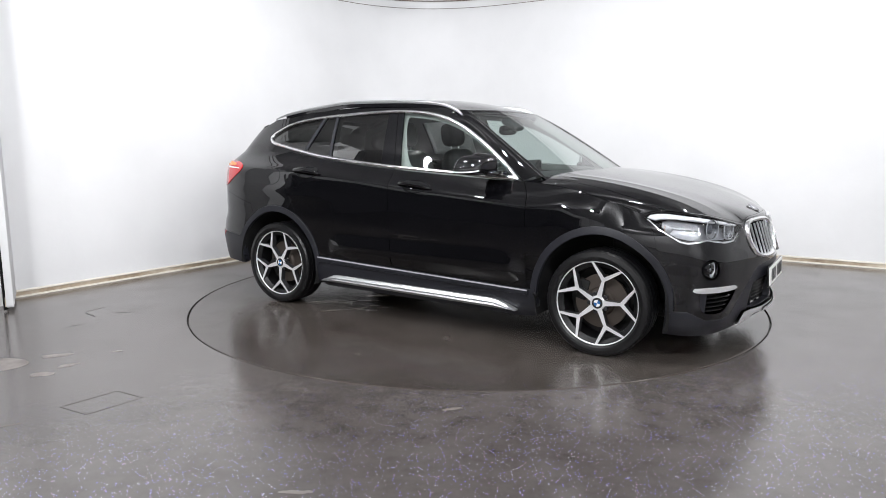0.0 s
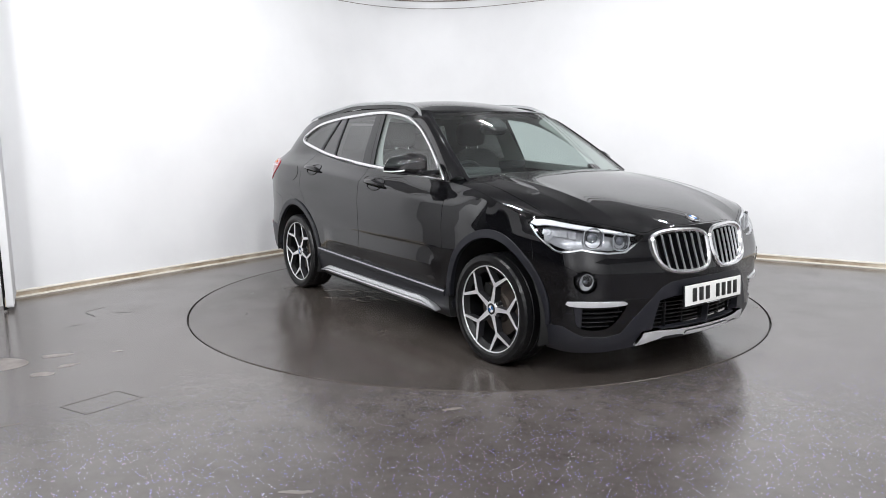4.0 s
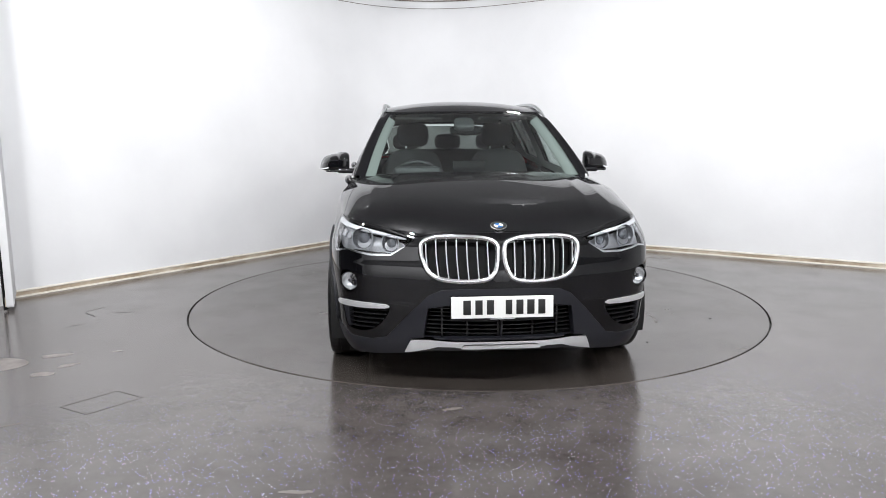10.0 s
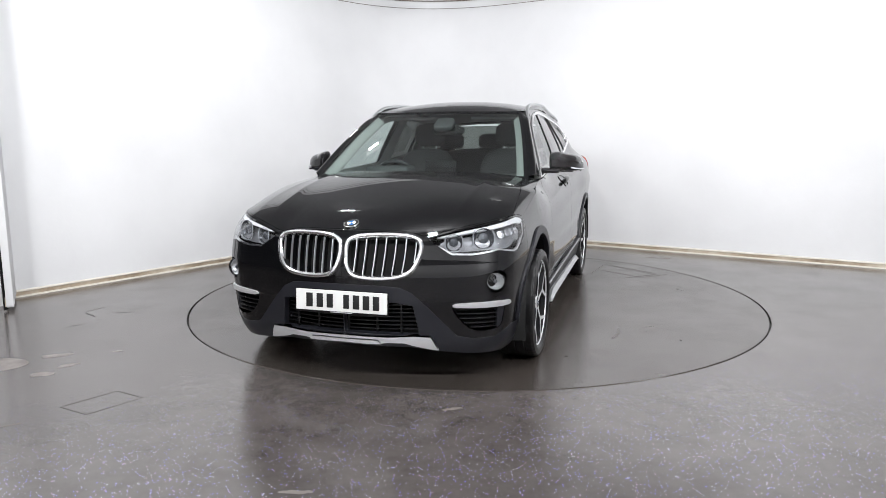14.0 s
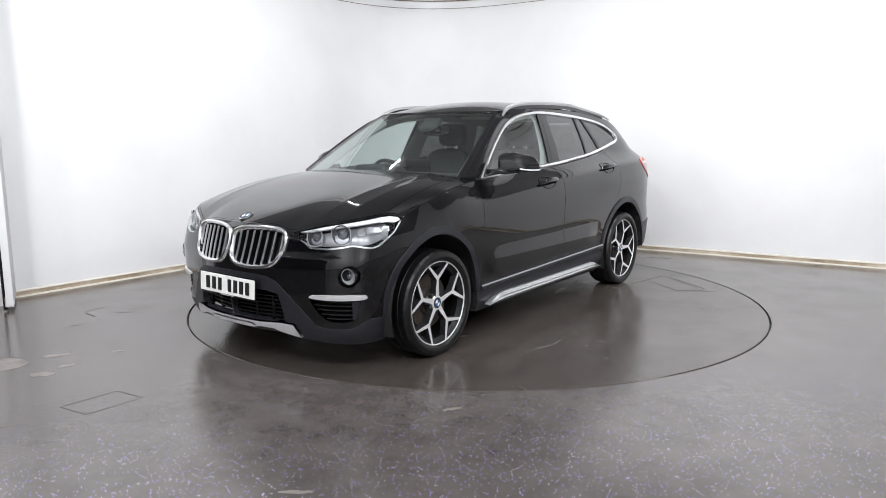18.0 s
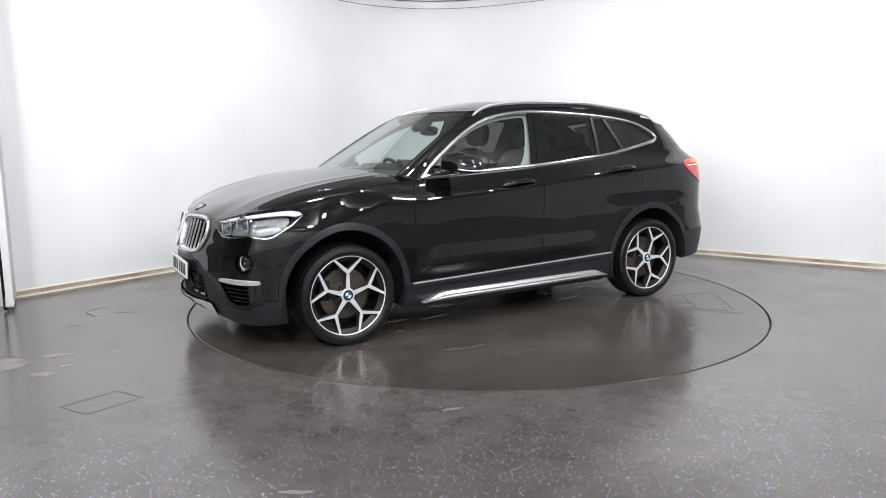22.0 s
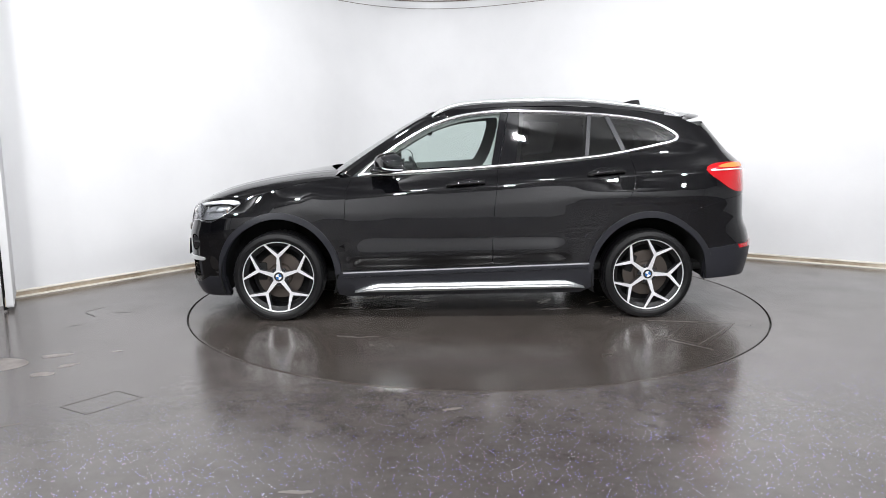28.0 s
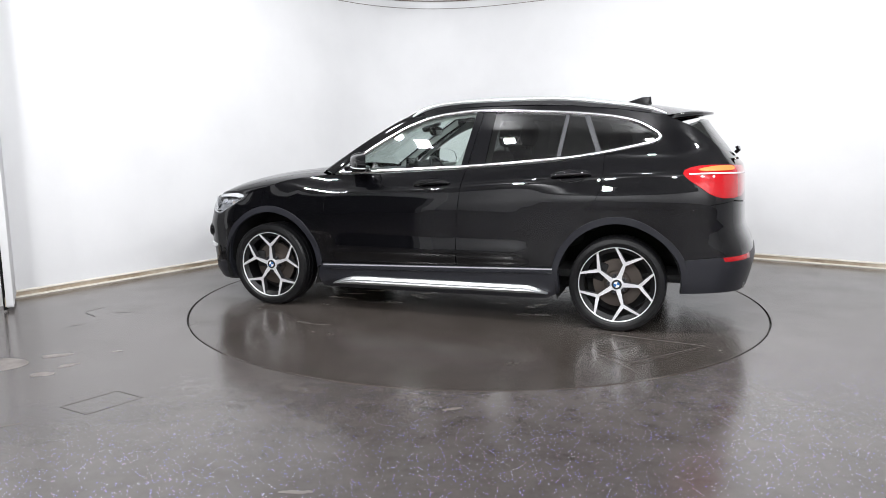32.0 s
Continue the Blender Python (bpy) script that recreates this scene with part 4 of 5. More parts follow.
for i in range(5):
    bm.faces.new((b0[i], b0[(i + 1) % 5], t0[(i + 1) % 5], t0[i]))
bm.faces.new(t0)
bmesh.ops.recalc_face_normals(bm, faces=bm.faces)
part("aerial_fin", bm, PAINT, car, "black shark-fin aerial")
V, F = [], []
us = np.linspace(-1, 1, 25)
for u in us:
    e = roof(np.array([u]), np.array([1.0]))[0]
    V += [tuple(e + [.02, 0, .002]), (e[0] - .075 + .055 * u ** 4, e[1] * .985, e[2] - .012), (e[0] - .078 + .055 * u ** 4, e[1] * .985, e[2] - .026), (e[0] + .02, e[1] * .97, e[2] - .045)]
for i in range(24):
    for j in range(3):
        F.append((4 * i + j, 4 * i + j + 1, 4 * i + j + 5, 4 * i + j + 4))
F += [(0, 1, 2, 3), (99, 98, 97, 96)]
mesh_object("roof_spoiler", V, F, PAINT, car, "", None, True)


# ---- wheels ----
def wheel_meshes():
    tyre = lathe([(.236, -.098), (.252, -.108), (.285, -.114), (.312, -.108), (.322, -.094), (.3235, -.062), (.3205, -.058), (.3205, -.050), (.3235, -.046), (.3235, -.006), (.3205, -.003), (.3205, .003), (.3235, .006), (.3235, .046), (.3205, .050), (.3205, .058), (.3235, .062), (.322, .094), (.312, .108), (.285, .114), (.270, .110), (.261, .102), (.252, .094), (.244, .090), (.22, .07), (.22, -.09), (.236, -.098)], "y", 144, caps=False)
    return tyre


def tread(bm):
    """Cut shoulder lugs and grooves into the tyre."""
    for v in bm.verts:
        r = math.hypot(v.co.x, v.co.z)
        k = int(round(math.atan2(v.co.z, v.co.x) / (2 * math.pi) * 144)) % 144
        if r > .30 and abs(v.co.y) > .07 and k % 3 == 0:
            s = (r - (.0035 if r > .315 else .0015)) / r
            v.co.x, v.co.z = v.co.x * s, v.co.z * s
    return bm


def prism(bm, quad_top, depth, taper, mats=(0, 1)):
    """A spoke bar: its face outline at the top, sides leaning out as it goes in."""
    c = sum((Vector(q) for q in quad_top), Vector()) / len(quad_top)
    top = [bm.verts.new(q) for q in quad_top]
    low = [bm.verts.new(Vector(q) + Vector((0, -depth, 0)) + (Vector(q) - c) * Vector((taper, 0, taper))) for q in quad_top]
    f = bm.faces.new(top)
    f.material_index = mats[0]
    n = len(top)
    for i in range(n):
        g = bm.faces.new((top[i], low[i], low[(i + 1) % n], top[(i + 1) % n]))
        g.material_index = mats[1]


def spoke_mesh():
    """One Y-shaped spoke pointing up (z), face towards +y."""
    bm = bmesh.new()
    def pt(r, a, y):
        return (r * math.sin(radians(a)), y, r * math.cos(radians(a)))
    def off(p, d, w):
        return Vector(p) + Vector((d[1] * w, 0, -d[0] * w))
    e, w = Vector((-.0930, 0, .2362)), .0070
    d = (e - Vector((0, 0, .150))).normalized()
    n = Vector((-d.z, 0, d.x)) * -1
    left = [(-.0165, .083, .036), (-.0092, .088, .142), tuple(e - n * w + Vector((0, .096, 0))), tuple(e + n * w + Vector((0, .096, 0)))]
    face = left + [(0, .089, .166)] + [(-x, y, z) for x, y, z in left[::-1]]
    prism(bm, face, .042, .07)
    for f in bm.faces:
        if len(f.verts) > 4:
            face_ngon = f
    bmesh.ops.triangulate(bm, faces=[face_ngon])
    bmesh.ops.recalc_face_normals(bm, faces=bm.faces)
    return bm


def badge(parent, r):
    """Round badge in quarters: a black ring, blue and white fields. Its face looks to +y."""
    part("badge_ring", lathe([(r, 0), (r, .004), (r * .93, .006), (r * .62, .006), (r * .60, .004), (0, .004)], "y", 28), INK, parent)
    part("badge_rim", lathe([(r * 1.05, 0), (r * 1.05, .005), (r * .97, .0065), (r * .97, 0)], "y", 28), CHROME, parent)
    for q in range(4):
        bm = bmesh.new()
        c = bm.verts.new((0, .0065, 0))
        arcv = [bm.verts.new((r * .6 * math.cos(a), .0065, r * .6 * math.sin(a))) for a in np.linspace(q * math.pi / 2, (q + 1) * math.pi / 2, 7)]
        for a, b in zip(arcv, arcv[1:]):
            bm.faces.new((c, b, a))
        part("badge_field", bm, BLUE if q % 2 else WHITE, parent, smooth=False)


def make_wheel():
    w = new("wheel")
    w.parent = car
    part("tyre", tread(wheel_meshes()), RUBBER, w, "black road tyre", angle=25)
    part("rim", lathe([(.2475, .070), (.2485, .090), (.2510, .097), (.2550, .099), (.2590, .096), (.258, .086)], "y", 72, caps=False), [RIMFACE], w, "machined alloy rim", angle=20)
    part("rim_barrel", lathe([(.249, .088), (.242, .078), (.230, .03), (.222, -.09)], "y", 64, caps=False), RIMDARK, w)
    part("brake_disc", lathe([(.165, -.01), (.165, .012), (.09, .014), (.08, .03), (.055, .032), (0, .032)], "y", 48), STEEL, w, "rusty steel brake disc")
    bm = block(.07, .04, .13, (.13, .004, .03), .012)
    part("brake_caliper", bm, DARK, w)
    part("wheel_back", lathe([(.215, -.06), (.215, -.05), (0, -.05)], "y", 40), DARK, w)
    mesh = None
    for i in range(5):
        if mesh is None:
            ob = part("spoke", spoke_mesh(), [RIMFACE, RIMDARK], w, "machined alloy double spoke", smooth=False)
            mesh = ob.data
        else:
            ob = new("spoke", mesh)
            ob.parent = w
            ob["label"] = "machined alloy double spoke"
        ob.matrix_basis = Matrix.Rotation(radians(72 * i), 4, "Y")
    part("hub", lathe([(.050, .03), (.048, .076), (.043, .0825), (.034, .084), (.033, .081), (0, .081)], "y", 40), RIMFACE, w)
    nut = None
    for i in range(5):
        a = radians(72 * i + 36)
        m = Matrix.Translation((.056 * math.sin(a), .064, .056 * math.cos(a)))
        if nut is None:
            o = part("wheel_bolt", lathe([(.013, -.02), (.013, .012), (.010, .014), (0, .012)], "y", 10), RIMDARK, w)
            nut = o.data
        else:
            o = new("wheel_bolt", nut)
            o.parent = w
        o.matrix_basis = m
    bm = lathe([(.033, .078), (.033, .0845), (0, .0845)], "y", 28)
    for q in range(4):
        c = bm.verts.new((0, .0865, 0))
        arcv = [bm.verts.new((.021 * math.cos(a), .0865, .021 * math.sin(a))) for a in np.linspace(q * math.pi / 2, (q + 1) * math.pi / 2, 6)]
        for a, b in zip(arcv, arcv[1:]):
            bm.faces.new((c, b, a)).material_index = 1 if q % 2 else 2
    part("centre_cap", bm, [INK, BLUE, WHITE], w, "black centre cap with a blue and white roundel", smooth=False)
    return w


first_wheel = make_wheel()
SPIN = {"fl": 0, "rl": -19, "fr": -14, "rr": 36}
first_wheel.matrix_basis = pose(AXLE, .812, HUB) @ Matrix.Rotation(radians(SPIN["fl"]), 4, "Y")
for x, s, k in ((-AXLE, 1, "rl"), (AXLE, -1, "fr"), (-AXLE, -1, "rr")):
    copy_thing(first_wheel, pose(x, (.812 if x > 0 else .785) * s, HUB, 0, 0, 0 if s > 0 else 180) @ Matrix.Rotation(radians(SPIN[k]), 4, "Y"))
for s in (1, -1):
    for x in (AXLE, -AXLE):
        bm = bmesh.new()
        n = 24
        rings = []
        for y, r in ((.898, .414), (.80, .425), (.42, .425)):
            rings.append([bm.verts.new((x + r * math.cos(a), y * s, HUB + r * math.sin(a))) for a in np.linspace(radians(-18), radians(198 if x > 0 else 184), n)])
        for a, b in zip(rings, rings[1:]):
            for i in range(n - 1):
                bm.faces.new((a[i], a[i + 1], b[i + 1], b[i]))
        bm.faces.new(rings[-1])
        part("wheel_arch_liner", bm, DARK, car)


# ---- nose ----
def circle(cs, cz, rs, rz=None, n=24):
    return [(cs + rs * math.cos(a), cz + (rz or rs) * math.sin(a)) for a in np.linspace(0, 2 * math.pi, n, endpoint=False)]


HEADLAMP = [(2.358, .788), (2.26, .813), (2.159, .834), (2.04, .853), (1.934, .868), (1.82, .879), (1.745, .881), (1.68, .872), (1.637, .849), (1.702, .787), (1.772, .745), (1.818, .718), (1.865, .709), (1.92, .716), (1.985, .727), (2.04, .716), (2.13, .704), (2.24, .706), (2.29, .738), (2.33, .766)]
GRILLE = corner_cut([(2.803, .772), (2.778, .796), (2.709, .813), (2.516, .817), (2.411, .802), (2.380, .763), (2.402, .672), (2.430, .622), (2.475, .594), (2.55, .580), (2.665, .577), (2.755, .590), (2.795, .640), (2.805, .711)], 2)
FOGPOCKET = circle(1.982, .566, .062, .060, 28)
INTAKE = corner_cut([(2.222, .455), (1.90, .463), (1.925, .40), (1.935, .33), (1.967, .308), (2.066, .300), (2.142, .324), (2.21, .40)], 1)
LOWER = [(S_NOSE, .552), (2.60, .548), (2.50, .540), (2.433, .512), (2.35, .436), (2.261, .345), (2.19, .278), (2.10, .262), (1.975, .266), (1.91, .295), (1.862, .318), (1.75, .315)]
nose = FRONT_EDGE[::-1] + LOWER + arc(AXLE, ARCH, 0, 41, 12) + [(1.685, .70), (1.672, .775), (1.633, .851)]
bumper = patch("front_bumper", FLANK, nose, PAINT, car, mirror=2, holes=[HEADLAMP, GRILLE, FOGPOCKET, INTAKE], step=.03, gap=.0005)
cladding = LOWER + [(1.74, .30), (1.735, .17), (1.85, .165), (2.10, .175), (2.28, .19), (2.45, .215), (S_NOSE, .225)]
patch("front_bumper_cladding", FLANK, cladding, PLASTIC, car, "dark grey plastic lower bumper", mirror=2, holes=[[(2.392, .278), (2.425, .445), (2.52, .462), (S_NOSE - .001, .466), (S_NOSE - .001, .288), (2.6, .285)]], off=.003, depth=.04, step=.04)
patch("intake_backing", FLANK, [(2.38, .26), (2.41, .47), (S_NOSE, .475), (S_NOSE, .27)], DARK, car, mirror=2, off=-.075, depth=0)
# lower grille bars, one mesh each, with a middle post
for z in (.305, .327, .349, .371, .393, .415, .437):
    ab = np.array([(s, z) for s in np.linspace(2.40, S_NOSE, 14)])
    p, n = frame_of(FLANK, ab)
    p = p - n * .045
    path = np.vstack([p, (p * [1, -1, 1])[::-1][1:]])
    nrm = np.vstack([n, (n * [1, -1, 1])[::-1][1:]])
    part("grille_bar", sweep(path, nrm, [(.012, -.003), (.012, .003), (-.02, .004), (-.02, -.004)]), GLOSSBLACK, car)
for y in (-.30, -.17, -.0, .17, .30):
    part("grille_post", block(.02, .012 if y else .03, .19, (2.105 - .25 * y * y, y, .368), .003), GLOSSBLACK, car)
skid = [(2.280, .205), (2.330, .276), (2.42, .281), (2.56, .275), (S_NOSE, .279), (S_NOSE, .247), (2.70, .247), (2.66, .243), (2.60, .243), (2.56, .248), (2.47, .246), (2.42, .232), (2.33, .213)]
# raised middle of the silver strip
for m in (0, 1):
    patch("skid_tab", FLANK, [(2.60, .243), (2.615, .258), (2.66, .262), (S_NOSE, .262), (S_NOSE, .247), (2.66, .243)], SATINLIGHT, car, off=.027, depth=.02, step=.03, mirror=m)
patch("skid_plate", FLANK, skid, SATINLIGHT, car, "satin silver skid strip under the bumper", mirror=2, off=.020, depth=.035, step=.03)

for m in (0, 1):
    flip = np.array([1, -1 if m else 1, 1])
    sg = -1 if m else 1
    # headlamp
    lampo = patch("headlamp", FLANK, HEADLAMP, GLOSSBLACK, car, "clear headlamp with two round projectors and white light strips", off=-.055, depth=-.05, step=.03, mirror=m)
    patch("reflector_panel", FLANK, corner_cut([(2.32, .780), (2.16, .815), (1.95, .850), (1.75, .862), (1.72, .80), (1.83, .735), (2.0, .738), (2.24, .722)], 1), LAMPGREY, lampo, off=-.045, depth=.004, step=.03, mirror=m)
    hi = [(2.310, .797), (2.26, .808), (2.159, .828), (2.04, .847), (1.934, .862), (1.82, .873), (1.745, .875), (1.68, .866), (1.655, .852)]
    lo = [(1.70, .842), (1.75, .850), (1.82, .851), (1.934, .845), (2.04, .833), (2.159, .817), (2.26, .800)]
    patch("light_strip_top", FLANK, hi + lo, LIGHTGUIDE, lampo, off=-.006, depth=.012, step=.02, mirror=m)
    hi = [(1.66, .842), (1.712, .789), (1.78, .750), (1.822, .727), (1.865, .719), (1.92, .726), (1.985, .737), (2.04, .726), (2.13, .714), (2.235, .716), (2.27, .735), (2.29, .748)]
    lo = [(2.312, .756), (2.302, .744), (2.285, .728), (2.243, .707), (2.13, .706), (2.04, .718), (1.985, .729), (1.92, .718), (1.865, .711), (1.815, .719), (1.775, .738), (1.70, .785), (1.645, .845)]
    band = [(s, z) for s, z in hi[::-1]] + [(s, z) for s, z in lo[::-1]]
    patch("light_strip_bottom", FLANK, band, CHROME, lampo, off=-.006, depth=.015, step=.02, mirror=m)
    # amber side wall at the outer end of the lamp, facing inwards
    p, n = frame_of(FLANK, np.array([(1.775, .796)]))
    rot = Matrix.Rotation(radians(-38), 4, "Z")
    for nm, dy, mat in (("amber_marker", 0, PEACH), ("lamp_side_wall", .006, LAMPSILVER)):
        bm = block(.075, .005, .062, bevel=.002, m=Matrix.Diagonal((1, sg, 1, 1)) @ Matrix.Translation(Vector(p[0]) - Vector(n[0]) * .050) @ rot @ Matrix.Translation((0, dy, 0)))
        bmesh.ops.recalc_face_normals(bm, faces=bm.faces)
        part(nm, bm, mat, lampo)
    # clear facets between the outer ring and the tip of the lamp
    for k in range(4):
        s0 = 1.965 - k * .058
        patch("lamp_facet", FLANK, [(s0, .836 - .002 * k), (s0 - .054, .840 - .002 * k), (s0 - .062, .800 + .002 * k), (s0 - .010, .797 + .002 * k)], LAMPSILVER, lampo, off=-.034 + .008 * (k % 2), depth=.006, step=.03, mirror=m)
    for cs, cz, r in ((2.060, .786, .056), (2.222, .765, .046)):
        p, n = frame_of(FLANK, np.array([(cs, cz)]))
        n0 = Vector((.93, .36, .04)).normalized()
        at = Vector(p[0]) - n0 * .045
        rot = Vector((0, 1, 0)).rotation_difference(n0).to_matrix().to_4x4()
        M4 = Matrix.Diagonal((1, sg, 1, 1)) @ Matrix.Translation(at) @ rot
        for nm, prof, mat in (("projector_bowl", [(r, .018), (r * .97, .020), (r * .8, .0), (r * .55, -.008), (0, -.008)], BOWL),
                              ("projector_lens", [(r * .55, -.006), (r * .5, .006), (r * .3, .014), (0, .017)], GLASSDOME)):
            bm = lathe(prof, "y", 28, caps=False)
            bmesh.ops.transform(bm, matrix=M4, verts=bm.verts)
            if m:
                bmesh.ops.reverse_faces(bm, faces=bm.faces)
            part(nm, bm, mat, lampo)
        a = np.linspace(radians(-228), radians(48), 30)
        k4 = [(abs(math.cos(t)) ** 3.2 + abs(math.sin(t)) ** 3.2) ** (-1 / 3.2) * r for t in a]
        u_path = [M4 @ Vector((q * math.cos(t), .022, q * math.sin(t))) for t, q in zip(a, k4)]
        part("light_ring", sweep(u_path, [tuple(M4.to_3x3() @ Vector((0, 1, 0)))] * 30, oval(.0026, .0030, 8)), RINGLIGHT, lampo, "U-shaped light ring")
    patch("lens", FLANK, HEADLAMP, LENS, lampo, "clear lens", off=.001, depth=.003, step=.03, mirror=m)

    # kidney grille
    g = patch("grille", FLANK, GRILLE, DARK, car, "chrome-framed grille with seven upright bars", off=-.060, depth=-.055, step=.03, mirror=m)
    p, n = frame_of(FLANK, inset(GRILLE, .010))
    part("grille_frame", sweep((p + n * .004) * flip, n * flip, [(-.03, -.013), (.004, -.013), (.013, -.006), (.014, .0), (.011, .007), (0, .013), (-.03, .013)], closed=True), CHROME, g, "chrome grille frame")
    for i in range(7):
        s0 = 2.428 + i * .0525
        lean = .10
        zz = np.linspace(.57, .83, 120)
        ss = s0 + (zz - .70) * -lean * (1 - i / 8)
        ok = inside(np.stack([ss, zz], 1), np.array(inset(GRILLE, .020)))
        zz, ss = zz[ok][::4], ss[ok][::4]
        p, n = frame_of(FLANK, np.stack([ss, zz], 1))
        for k in range(3):
            p[:, k], n[:, k] = (np.polyval(np.polyfit(zz, q[:, k], 2), zz) for q in (p, n))
        part("grille_slat", sweep((p - n * .012) * flip, n * flip, [(.014, -.0022), (.014, .0022), (.009, .0032), (.004, .0034), (.004, -.0034), (.009, -.0032)]), SATIN, g)
        part("slat_fin", sweep((p - n * .012) * flip, n * flip, [(.0035, -.004), (.0035, .004), (-.03, .004), (-.03, -.004)]), GLOSSBLACK, g)

    # fog lamp in its round pocket
    f = patch("fog_lamp", FLANK, FOGPOCKET, GLOSSBLACK, car, "round fog lamp in a black pocket", off=-.030, depth=-.03, step=.02, mirror=m)
    p, n = frame_of(FLANK, np.array([(1.992, .566)]))
    n0 = Vector((.965, .26, 0)).normalized()
    M4 = Matrix.Diagonal((1, sg, 1, 1)) @ Matrix.Translation(Vector(p[0]) - n0 * .016) @ Vector((0, 1, 0)).rotation_difference(n0).to_matrix().to_4x4()
    for nm, prof, mat in (("fog_ring", [(.050, -.02), (.050, .014), (.0485, .017), (.0465, .014), (.0465, -.02)], GLOSSBLACK),
                          ("fog_shroud", [(.0468, .012), (.0455, .006), (.0445, .004), (.044, -.002)], GLOSSBLACK),
                          ("fog_reflector", [(.0445, .004), (.039, -.008), (.025, -.018), (0, -.022)], FOGREF),
                          ("fog_bulb", [(.011, -.02), (.011, .002), (.007, .006), (0, .006)], BOWL),
                          ("fog_lens", [(.0475, .014), (.033, .019), (0, .021)], LENS)):
        bm = lathe(prof, "y", 28, caps=False)
        bmesh.ops.transform(bm, matrix=M4, verts=bm.verts)
        if m:
            bmesh.ops.reverse_faces(bm, faces=bm.faces)
        part(nm, bm, mat, f)

    # side intake with its bars and silver strip
    it = patch("side_intake", FLANK, INTAKE, DARK, car, "black side intake with bars under a silver strip", off=-.045, depth=-.045, step=.03, mirror=m)
    patch("silver_strip", FLANK, corner_cut([(2.224, .442), (2.19, .458), (1.89, .464), (1.874, .438), (1.95, .434), (2.18, .434)], 1), SATINLIGHT, it, off=.010, depth=.03, step=.02, mirror=m)
    patch("intake_corner", FLANK, [(1.965, .424), (1.90, .428), (1.925, .36), (1.94, .318), (1.965, .308)], PLASTIC, it, off=-.004, depth=.03, step=.02, mirror=m)
    for z, a, b in ((.397, 1.965, 2.195), (.372, 1.965, 2.18), (.347, 1.965, 2.155), (.323, 1.97, 2.125)):
        p, n = frame_of(FLANK, np.array([(s, z) for s in np.linspace(a, b, 10)]))
        part("intake_bar", sweep((p - n * .018) * flip, n * flip, [(.010, -.003), (.010, .003), (-.02, .005), (-.02, -.005)]), GLOSSBLACK, it)

# plate: white board, its writing as plain bars
plate = new("number_plate", bpy.data.meshes.new("number_plate"))
bm = block(.006, .520, .111, (0, 0, 0), .002)
bm.to_mesh(plate.data)
bm.free()
plate.data.materials.append(WHITEPLATE)
plate.parent = car
plate.matrix_basis = pose(2.186, 0, .462, 0, -3, 0)
tagged(plate, "white number plate with black bars")
for y, w in ((.200, .036), (.144, .037), (.088, .036), (.032, .033), (-.062, .036), (-.120, .037), (-.180, .038)):
    part("plate_bar", block(.003, w, .074, (.0042, y, 0), .001), INK, plate)
part("plate_footer", block(.003, .125, .004, (-.0022, 0, -.0605)), LIGHTGUIDE, plate)
part("plate_holder", block(.012, .53, .128, (-.009, 0, -.005), .004), GLOSSBLACK, plate)
# bonnet badge
bd = new("bonnet_badge", bpy.data.meshes.new("bonnet_badge"))
bd.parent = car
bm = lathe([(.040, -.012), (.040, 0), (0, 0)], "y", 28)
bm.to_mesh(bd.data)
bm.free()
bd.data.materials.append(INK)
p, n = frame_of(HOOD, np.array([(0.0, .055)]))
bd.matrix_basis = Matrix.Translation(Vector(p[0]) + Vector(n[0]) * .002) @ Vector((0, 1, 0)).rotation_difference(Vector(n[0])).to_matrix().to_4x4()
badge(bd, .040)

